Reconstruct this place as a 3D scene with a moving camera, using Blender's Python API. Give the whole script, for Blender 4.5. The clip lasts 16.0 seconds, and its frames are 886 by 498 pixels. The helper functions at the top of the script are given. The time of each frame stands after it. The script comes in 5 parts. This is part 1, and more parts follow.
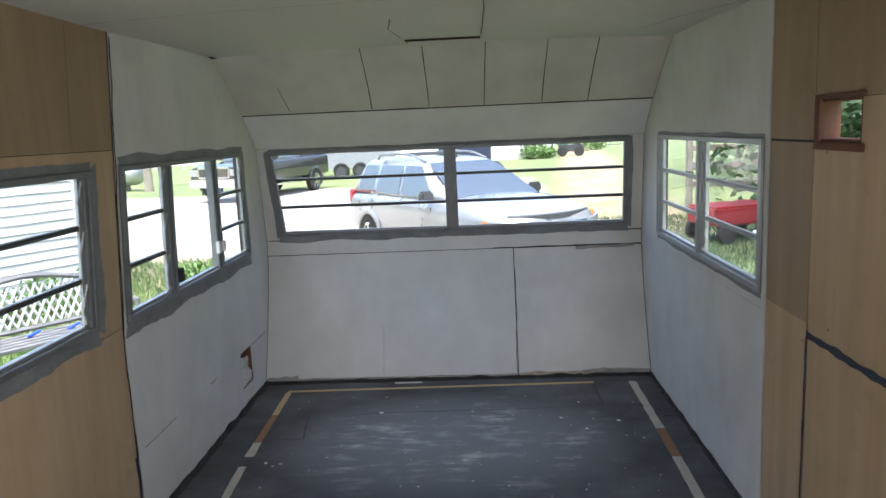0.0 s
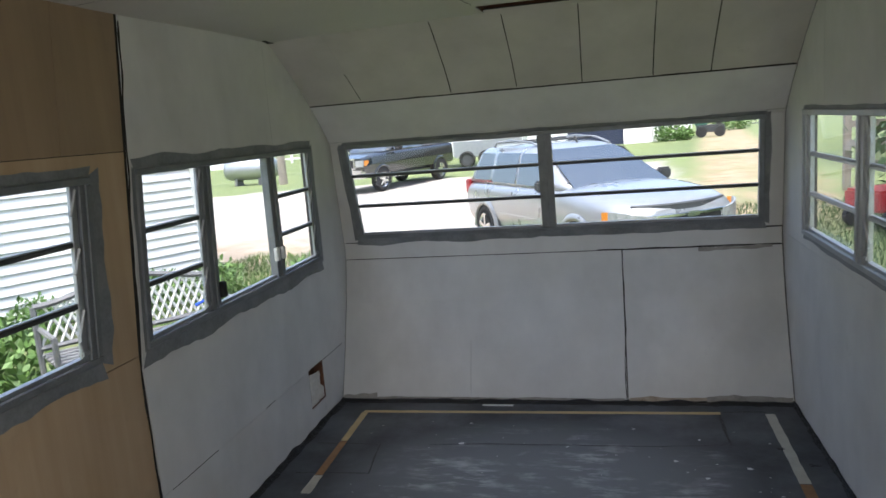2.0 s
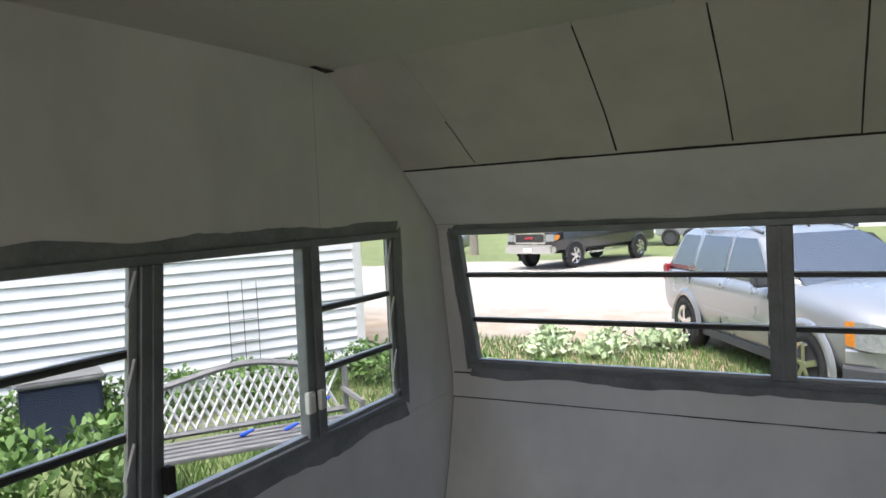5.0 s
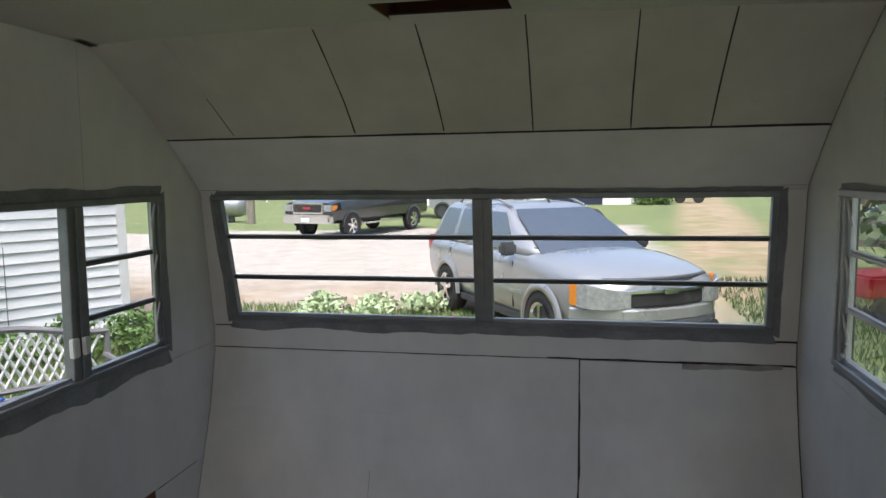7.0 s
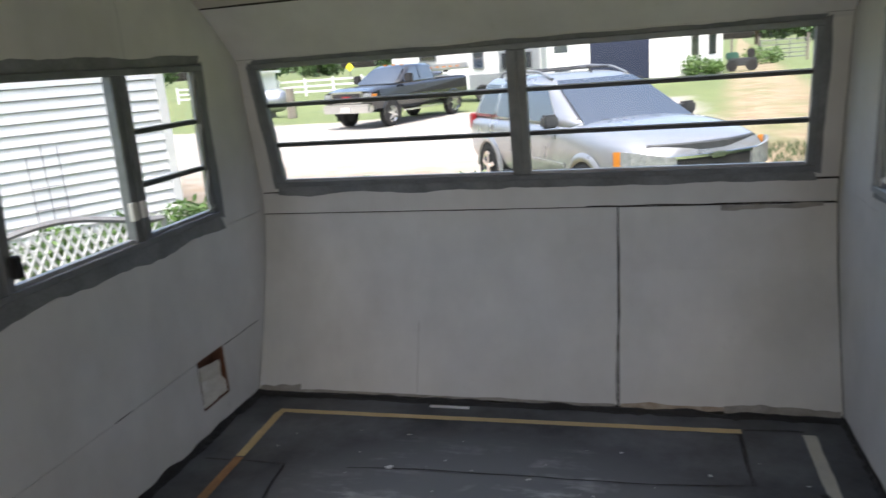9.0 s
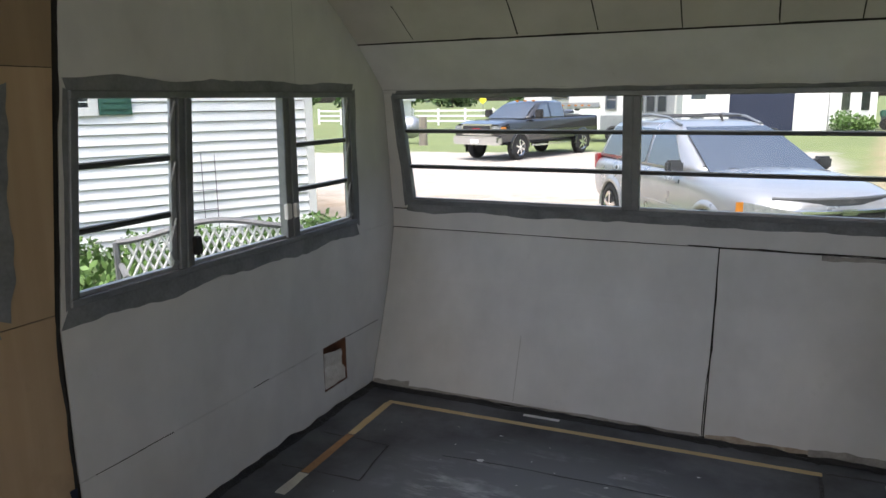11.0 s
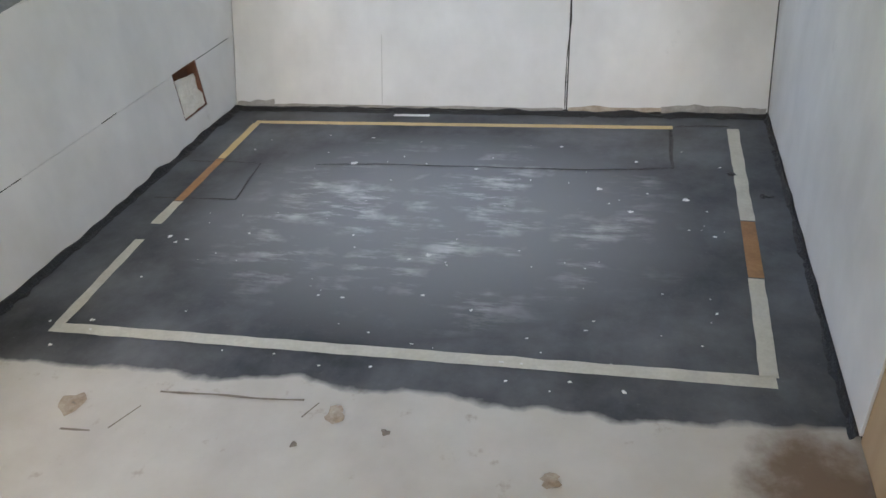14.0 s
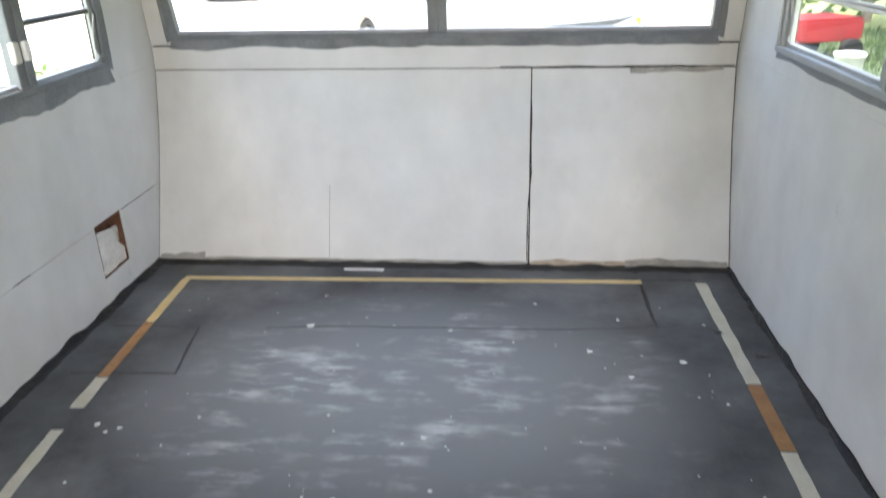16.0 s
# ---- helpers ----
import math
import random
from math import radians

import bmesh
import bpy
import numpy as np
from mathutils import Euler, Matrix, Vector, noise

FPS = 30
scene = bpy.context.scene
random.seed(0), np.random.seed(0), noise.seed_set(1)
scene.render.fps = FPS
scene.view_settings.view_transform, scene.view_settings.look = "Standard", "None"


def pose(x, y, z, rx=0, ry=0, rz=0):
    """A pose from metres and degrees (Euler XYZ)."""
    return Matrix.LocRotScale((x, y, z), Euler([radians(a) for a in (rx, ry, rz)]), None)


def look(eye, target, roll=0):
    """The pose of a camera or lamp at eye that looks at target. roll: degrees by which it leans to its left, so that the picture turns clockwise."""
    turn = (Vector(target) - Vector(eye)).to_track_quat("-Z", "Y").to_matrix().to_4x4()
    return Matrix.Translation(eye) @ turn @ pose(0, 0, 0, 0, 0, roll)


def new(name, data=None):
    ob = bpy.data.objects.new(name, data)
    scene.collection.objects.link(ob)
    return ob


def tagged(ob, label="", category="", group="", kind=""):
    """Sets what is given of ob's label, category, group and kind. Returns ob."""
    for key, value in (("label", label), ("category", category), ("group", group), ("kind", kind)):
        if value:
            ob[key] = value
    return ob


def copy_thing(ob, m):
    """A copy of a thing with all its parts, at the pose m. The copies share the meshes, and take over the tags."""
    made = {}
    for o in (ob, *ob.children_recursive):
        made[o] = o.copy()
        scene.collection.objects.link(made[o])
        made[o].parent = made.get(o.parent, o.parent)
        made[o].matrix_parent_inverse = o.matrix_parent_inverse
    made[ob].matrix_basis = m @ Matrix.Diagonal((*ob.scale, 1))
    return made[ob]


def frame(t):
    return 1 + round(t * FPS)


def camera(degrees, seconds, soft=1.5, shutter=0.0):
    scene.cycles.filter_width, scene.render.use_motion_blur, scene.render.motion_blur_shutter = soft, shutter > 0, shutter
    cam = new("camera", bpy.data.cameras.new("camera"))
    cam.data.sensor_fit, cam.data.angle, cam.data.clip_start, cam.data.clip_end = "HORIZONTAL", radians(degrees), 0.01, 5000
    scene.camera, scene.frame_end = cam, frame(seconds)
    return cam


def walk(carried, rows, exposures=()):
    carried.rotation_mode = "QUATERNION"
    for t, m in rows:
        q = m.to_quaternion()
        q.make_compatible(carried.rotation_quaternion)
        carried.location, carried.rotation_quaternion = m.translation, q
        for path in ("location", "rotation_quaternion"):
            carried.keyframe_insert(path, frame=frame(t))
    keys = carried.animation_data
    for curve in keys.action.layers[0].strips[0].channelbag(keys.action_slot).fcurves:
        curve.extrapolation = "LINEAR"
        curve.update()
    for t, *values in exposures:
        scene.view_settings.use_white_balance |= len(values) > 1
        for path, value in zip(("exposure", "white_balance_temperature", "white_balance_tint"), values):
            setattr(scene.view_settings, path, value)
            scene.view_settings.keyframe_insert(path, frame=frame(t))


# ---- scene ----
cam = camera(62.6, 16.0, 1.5, 0.3)
PATH = [
    (0, (0.171, 0.849, 1.468), (0.069, 2.82, 1.145), -2.5),
    (0.5, (0.169, 0.943, 1.467), (0.114, 2.918, 1.156), -3.1),
    (1, (0.165, 1.085, 1.465), (0.089, 3.061, 1.165), -3.8),
    (1.5, (0.296, 1.257, 1.457), (0.005, 3.213, 1.158), -4.5),
    (2, (0.341, 1.432, 1.45), (-0.119, 3.349, 1.114), -4.6),
    (2.5, (0.338, 1.694, 1.432), (-0.184, 3.585, 1.043), -3.5),
    (3, (0.365, 1.961, 1.426), (-0.273, 3.813, 1.021), -3.9),
    (3.2, (0.378, 2.088, 1.428), (-0.361, 3.902, 1.021), -4.5),
    (5.3, (0.152, 2.85, 1.469), (-0.804, 4.604, 1.375), -2.8),
    (5.5, (0.196, 2.822, 1.487), (-0.664, 4.623, 1.358), -2.4),
    (6, (0.286, 2.631, 1.452), (-0.366, 4.515, 1.291), -0.9),
    (6.5, (0.334, 2.529, 1.454), (-0.178, 4.453, 1.265), -0.6),
    (7, (0.413, 2.48, 1.456), (0.016, 4.428, 1.248), -0.8),
    (7.5, (0.459, 2.456, 1.417), (0.045, 4.392, 1.143), -1.5),
    (8, (0.472, 2.441, 1.341), (0.057, 4.361, 0.967), -3.1),
    (8.5, (0.488, 2.434, 1.314), (0.068, 4.331, 0.843), -4.0),
    (9, (0.453, 2.408, 1.34), (-0.067, 4.273, 0.838), -4.4),
    (9.2, (0.394, 2.359, 1.318), (-0.251, 4.192, 0.845), -4.6),
    (11.3, (0.602, 2.112, 1.351), (-0.23, 3.887, 0.952), -0.9),
    (11.5, (0.616, 2.107, 1.347), (-0.222, 3.878, 0.947), -1.0),
    (12, (0.636, 2.108, 1.34), (-0.143, 3.895, 0.894), -1.3),
    (12.5, (0.636, 2.147, 1.323), (-0.099, 3.937, 0.818), -1.6),
    (13, (0.679, 2.121, 1.294), (-0.049, 3.87, 0.653), -2.6),
    (13.2, (0.676, 2.126, 1.267), (0.005, 3.831, 0.466), -3.0),
    (13.3, (0.679, 2.138, 1.254), (0.045, 3.812, 0.363), -3.8),
    (13.5, (0.672, 2.15, 1.237), (0.102, 3.742, 0.168), -5.1),
    (14, (0.666, 2.166, 1.241), (0.169, 3.76, 0.14), -6.0),
    (14.5, (0.663, 2.18, 1.241), (0.169, 3.78, 0.148), -7.0),
    (15, (0.587, 2.211, 1.244), (0.16, 3.833, 0.154), -5.9),
    (15.5, (0.402, 2.265, 1.238), (0.168, 3.953, 0.191), -2.5),
    (16, (0.276, 2.363, 1.236), (0.109, 4.187, 0.434), -1.3),
]
walk(cam, [(t, look(eye, target, roll)) for t, eye, target, roll in PATH], [(0.0, 2.35, 5950, 10), (2.0, 1.9, 6050, 10), (3.0, 1.72, 6100, 10), (5.3, 1.55, 6250, 12), (6.5, 1.35, 6280, 12), (8.0, 1.4, 6300, 12), (9.0, 1.8, 6350, 12), (11.5, 1.62, 6350, 12), (13.0, 1.62, 6300, 11), (13.3, 1.7, 6450, 10), (13.5, 2.6, 6500, 9), (14.0, 3.4, 6450, 9), (14.5, 3.55, 6450, 9), (15.5, 3.62, 6450, 9), (16.0, 3.62, 6450, 9)])

# world and light
GROUND = -0.62
world = bpy.data.worlds.new("world")
scene.world = world
world.use_nodes = True
wn = world.node_tree.nodes
sky = wn.new("ShaderNodeTexSky")
sky.sky_type = "NISHITA"
sky.sun_disc = False
sky.sun_elevation = radians(71)
sky.sun_rotation = radians(180)
sky.air_density, sky.dust_density = 1.0, 6.0
wn["Background"].inputs[1].default_value = 0.15
world.node_tree.links.new(sky.outputs[0], wn["Background"].inputs[0])
sun_data = bpy.data.lights.new("sun", "SUN")
sun_data.energy, sun_data.angle, sun_data.color = 1.3, radians(22), (1, 0.97, 0.93)
sun = new("sun", sun_data)
sun.matrix_world = look((0, -2, 40), (0, 12, 0))


def opening_light(name, eye, target, w, h, watts):
    """Daylight that comes in through an opening behind the camera."""
    d = bpy.data.lights.new(name, "AREA")
    d.shape, d.size, d.size_y, d.energy, d.color = "RECTANGLE", w, h, watts, (1.0, 0.98, 0.96)
    new(name, d).matrix_world = look(eye, target)


opening_light("rear_window_daylight", (0, -1.58, 1.12), (0, 3, 1.05), 1.55, 0.52, 5)
opening_light("doorway_daylight", (1.16, 0.15, 0.9), (-1, 0.25, 0.8), 0.66, 1.6, 5)


# materials
def nodes_of(name, rough=0.6, metal=0.0):
    m = bpy.data.materials.new(name)
    m.use_nodes = True
    t = m.node_tree
    b = t.nodes["Principled BSDF"]
    b.inputs["Roughness"].default_value, b.inputs["Metallic"].default_value = rough, metal
    return m, t, b


def coords(t):
    return t.nodes.new("ShaderNodeTexCoord").outputs["Object"]


def noise_tex(t, scale, vec=None, detail=4.0, rough=0.6, stretch=None):
    n = t.nodes.new("ShaderNodeTexNoise")
    n.inputs["Scale"].default_value, n.inputs["Detail"].default_value, n.inputs["Roughness"].default_value = scale, detail, rough
    v = vec or coords(t)
    if stretch:
        mp = t.nodes.new("ShaderNodeMapping")
        mp.inputs["Scale"].default_value = stretch
        t.links.new(v, mp.inputs[0])
        v = mp.outputs[0]
    t.links.new(v, n.inputs["Vector"])
    return n.outputs["Fac"]


def ramp(t, fac, stops):
    r = t.nodes.new("ShaderNodeValToRGB")
    e = r.color_ramp.elements
    while len(e) < len(stops):
        e.new(0.5)
    for k, (p, c) in zip(e, stops):
        k.position = p
        k.color = (*c, 1) if isinstance(c, tuple) else (c, c, c, 1)
    t.links.new(fac, r.inputs[0])
    return r.outputs[0]


def mixc(t, fac, a, b, kind="MIX"):
    n = t.nodes.new("ShaderNodeMix")
    n.data_type, n.blend_type = "RGBA", kind
    for sock, v in ((n.inputs[0], fac), (n.inputs[6], a), (n.inputs[7], b)):
        if isinstance(v, (int, float)):
            sock.default_value = v
        elif isinstance(v, tuple):
            sock.default_value = (*v, 1)
        else:
            t.links.new(v, sock)
    return n.outputs[2]


def math_node(t, op, a, b=0.0, c=0.0):
    n = t.nodes.new("ShaderNodeMath")
    n.operation = op
    for s, v in zip(n.inputs, (a, b, c)):
        if isinstance(v, (int, float)):
            s.default_value = v
        else:
            t.links.new(v, s)
    return n.outputs[0]


def bump(t, b, height, strength=0.2, distance=0.005):
    n = t.nodes.new("ShaderNodeBump")
    n.inputs["Strength"].default_value, n.inputs["Distance"].default_value = strength, distance
    t.links.new(height, n.inputs["Height"])
    t.links.new(n.outputs[0], b.inputs["Normal"])


def mottled(name, lo, hi, scale=6.0, fine=90.0, rough=0.6, metal=0.0, relief=0.15, stretch=None, dist=0.004):
    """A surface with broad and fine variation between two colours."""
    m, t, b = nodes_of(name, rough, metal)
    broad, small = noise_tex(t, scale, stretch=stretch), noise_tex(t, fine, detail=3)
    c = ramp(t, broad, [(0.3, lo), (0.7, hi)])
    c = mixc(t, 0.25, c, ramp(t, small, [(0.3, tuple(x * 0.75 for x in lo)), (0.7, hi)]))
    t.links.new(c, b.inputs["Base Color"])
    t.links.new(ramp(t, broad, [(0.2, min(1, rough * 0.8)), (0.8, min(1, rough * 1.15))]), b.inputs["Roughness"])
    bump(t, b, small, relief, dist)
    return m


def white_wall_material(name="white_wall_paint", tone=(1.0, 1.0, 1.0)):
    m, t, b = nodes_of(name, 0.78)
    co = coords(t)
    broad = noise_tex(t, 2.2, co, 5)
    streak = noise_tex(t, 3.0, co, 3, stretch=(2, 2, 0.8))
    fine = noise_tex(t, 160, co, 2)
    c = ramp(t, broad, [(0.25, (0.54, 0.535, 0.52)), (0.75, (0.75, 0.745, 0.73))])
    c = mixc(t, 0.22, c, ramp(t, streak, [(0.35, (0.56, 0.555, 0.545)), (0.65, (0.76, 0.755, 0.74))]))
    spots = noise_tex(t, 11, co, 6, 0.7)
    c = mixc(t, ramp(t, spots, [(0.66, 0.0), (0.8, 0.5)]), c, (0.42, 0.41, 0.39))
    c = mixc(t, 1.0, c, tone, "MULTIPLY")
    t.links.new(c, b.inputs["Base Color"])
    bump(t, b, mixc(t, 0.5, fine, streak), 0.12, 0.003)
    return m


def plywood_material(name, lo, hi):
    m, t, b = nodes_of(name, 0.6)
    co = coords(t)
    grain = noise_tex(t, 14, co, 5, stretch=(1, 1, 0.06))
    broad = noise_tex(t, 1.6, co, 4)
    blot = noise_tex(t, 5, co, 4)
    c = ramp(t, grain, [(0.3, lo), (0.7, hi)])
    c = mixc(t, ramp(t, broad, [(0.35, 0.0), (0.7, 0.5)]), c, tuple(x * 0.8 for x in lo))
    c = mixc(t, ramp(t, blot, [(0.6, 0.0), (0.75, 0.35)]), c, tuple(x * 0.55 for x in lo))
    t.links.new(c, b.inputs["Base Color"])
    bump(t, b, grain, 0.1, 0.003)
    return m


def floor_material():
    m, t, b = nodes_of("painted_floor", 0.45)
    co = coords(t)
    sep = t.nodes.new("ShaderNodeSeparateXYZ")
    t.links.new(co, sep.inputs[0])
    x, y = sep.outputs[0], sep.outputs[1]
    wob = noise_tex(t, 2.6, co, 3)
    wob2 = noise_tex(t, 16, co, 4)
    edge = math_node(t, "SUBTRACT", y, math_node(t, "MULTIPLY_ADD", x, 0.035, 3.335))
    edge = math_node(t, "ADD", edge, math_node(t, "MULTIPLY_ADD", wob, 0.14, -0.07))
    edge = math_node(t, "ADD", edge, math_node(t, "MULTIPLY_ADD", wob2, 0.03, -0.015))
    dark_mask = ramp(t, math_node(t, "MULTIPLY_ADD", edge, 30, 0.5), [(0.2, 0.0), (0.8, 1.0)])
    # black paint, worn to grey in the middle, with pale scuffs across
    broad = noise_tex(t, 2.4, co, 6, 0.65)
    scuff = noise_tex(t, 5, co, 7, 0.7, stretch=(0.85, 3.4, 1))
    patchy = noise_tex(t, 3.2, co, 4)
    dx = math_node(t, "MULTIPLY", math_node(t, "SUBTRACT", x, 0.0), 1.15)
    dy = math_node(t, "MULTIPLY", math_node(t, "SUBTRACT", y, 4.15), 1.6)
    r2 = math_node(t, "ADD", math_node(t, "MULTIPLY", dx, dx), math_node(t, "MULTIPLY", dy, dy))
    worn = ramp(t, math_node(t, "ADD", r2, math_node(t, "MULTIPLY_ADD", broad, 1.1, -0.55)), [(0.0, 1.0), (1.35, 0.0)])
    dark = ramp(t, broad, [(0.3, (0.026, 0.028, 0.032)), (0.72, (0.17, 0.177, 0.19))])
    dark = mixc(t, math_node(t, "MULTIPLY", worn, 0.62), dark, (0.36, 0.368, 0.382))
    pale = math_node(t, "MULTIPLY", worn, math_node(t, "MULTIPLY", ramp(t, scuff, [(0.48, 0.0), (0.60, 1.0)]), ramp(t, patchy, [(0.46, 0.0), (0.64, 1.0)])))
    dark = mixc(t, pale, dark, (0.62, 0.625, 0.64))
    grit = noise_tex(t, 70, co, 3)
    dark = mixc(t, ramp(t, grit, [(0.62, 0.0), (0.75, 0.25)]), dark, (0.2, 0.2, 0.21))
    # bare beige sheet with brown blots
    b1 = noise_tex(t, 3.5, co, 5)
    bare = ramp(t, b1, [(0.3, (0.50, 0.475, 0.435)), (0.7, (0.62, 0.60, 0.56))])
    b2 = noise_tex(t, 13, co, 5, 0.65)
    bare = mixc(t, ramp(t, b2, [(0.62, 0.0), (0.72, 0.55)]), bare, (0.32, 0.26, 0.2))
    sx, sy = math_node(t, "SUBTRACT", x, 1.06), math_node(t, "SUBTRACT", y, 3.2)
    s2 = math_node(t, "ADD", math_node(t, "MULTIPLY", sx, sx), math_node(t, "MULTIPLY", sy, math_node(t, "MULTIPLY", sy, 0.6)))
    s2 = math_node(t, "ADD", s2, math_node(t, "MULTIPLY_ADD", wob2, 0.03, -0.015))
    bare = mixc(t, ramp(t, s2, [(0.006, 0.9), (0.028, 0.0)]), bare, (0.16, 0.10, 0.06))
    t.links.new(mixc(t, dark_mask, bare, dark), b.inputs["Base Color"])
    t.links.new(ramp(t, broad, [(0.3, 0.52), (0.75, 0.8)]), b.inputs["Roughness"])
    b.inputs["Specular IOR Level"].default_value = 0.3
    bump(t, b, mixc(t, 0.5, grit, scuff), 0.12, 0.004)
    return m


def glass_material():
    m, t, b = nodes_of("window_glass", 0.03)
    t.nodes.remove(b)
    tr, gl = t.nodes.new("ShaderNodeBsdfTransparent"), t.nodes.new("ShaderNodeBsdfGlossy")
    tr.inputs[0].default_value = (0.93, 0.95, 0.94, 1)
    gl.inputs["Roughness"].default_value = 0.03
    lw = t.nodes.new("ShaderNodeLayerWeight")
    lw.inputs[0].default_value = 0.5
    edge = math_node(t, "POWER", lw.outputs["Facing"], 4.0)
    mx = t.nodes.new("ShaderNodeMixShader")
    t.links.new(math_node(t, "MULTIPLY_ADD", edge, 0.5, 0.05), mx.inputs[0])
    t.links.new(tr.outputs[0], mx.inputs[1])
    t.links.new(gl.outputs[0], mx.inputs[2])
    t.links.new(mx.outputs[0], t.nodes["Material Output"].inputs[0])
    return m


def ground_material():
    m, t, b = nodes_of("grass_and_gravel", 0.95)
    co = coords(t)
    sep = t.nodes.new("ShaderNodeSeparateXYZ")
    t.links.new(co, sep.inputs[0])
    x, y = sep.outputs[0], sep.outputs[1]
    n1, n2, n3 = noise_tex(t, 0.35, co, 5), noise_tex(t, 14, co, 5), noise_tex(t, 2.0, co, 5)
    grass = ramp(t, n1, [(0.3, (0.085, 0.115, 0.04)), (0.7, (0.16, 0.195, 0.07))])
    grass = mixc(t, 0.5, grass, ramp(t, n2, [(0.3, (0.055, 0.08, 0.025)), (0.7, (0.18, 0.215, 0.085))]))
    gravel = ramp(t, n3, [(0.3, (0.27, 0.243, 0.212)), (0.7, (0.38, 0.35, 0.315))])
    gravel = mixc(t, 0.3, gravel, ramp(t, n2, [(0.3, (0.18, 0.165, 0.145)), (0.7, (0.46, 0.44, 0.40))]))
    dirt = ramp(t, n3, [(0.35, (0.225, 0.16, 0.10)), (0.65, (0.345, 0.265, 0.18))])
    wob = math_node(t, "MULTIPLY_ADD", n1, 6.0, -3.0)
    # gravel yard beyond the strip of lawn; the lawn starts again behind the pickup
    near = math_node(t, "SUBTRACT", math_node(t, "ADD", y, math_node(t, "MULTIPLY", n3, 1.6)), 13.0)
    near_m = ramp(t, math_node(t, "MULTIPLY_ADD", near, 0.6, 0.5), [(0.2, 0.0), (0.8, 1.0)])
    far_line = math_node(t, "MULTIPLY_ADD", x, 0.25, 30.5)
    far_m = ramp(t, math_node(t, "MULTIPLY_ADD", math_node(t, "SUBTRACT", far_line, math_node(t, "ADD", y, wob)), 0.5, 0.5), [(0.3, 0.0), (0.7, 1.0)])
    yard = math_node(t, "MULTIPLY", near_m, far_m)
    right_m = ramp(t, math_node(t, "MULTIPLY_ADD", math_node(t, "ADD", x, math_node(t, "MULTIPLY", wob, 0.4)), -0.4, 1.4), [(0.3, 0.0), (0.7, 1.0)])
    c = mixc(t, math_node(t, "MULTIPLY", yard, right_m), grass, gravel)
    # a dirt track that runs off past the parked car
    tr = math_node(t, "ABSOLUTE", math_node(t, "SUBTRACT", x, math_node(t, "MULTIPLY_ADD", y, 0.12, 1.3)))
    tm = ramp(t, math_node(t, "ADD", math_node(t, "MULTIPLY", tr, 0.40), math_node(t, "MULTIPLY_ADD", n3, 0.7, -0.35)), [(0.40, 1.0), (0.75, 0.0)])
    xm = ramp(t, math_node(t, "MULTIPLY_ADD", y, 0.25, -3.2), [(0.0, 0.0), (0.6, 1.0)])
    patch = ramp(t, noise_tex(t, 0.8, co, 4), [(0.40, 1.0), (0.68, 0.25)])
    c = mixc(t, math_node(t, "MULTIPLY", math_node(t, "MULTIPLY", tm, xm), patch), c, dirt)
    ring = math_node(t, "MULTIPLY", ramp(t, math_node(t, "MULTIPLY_ADD", math_node(t, "ABSOLUTE", near), -0.17, 1.0), [(0.2, 0.0), (0.75, 1.0)]), math_node(t, "MULTIPLY", right_m, patch))
    c = mixc(t, ring, c, dirt)
    t.links.new(c, b.inputs["Base Color"])
    bump(t, b, n2, 0.5, 0.05)
    return m


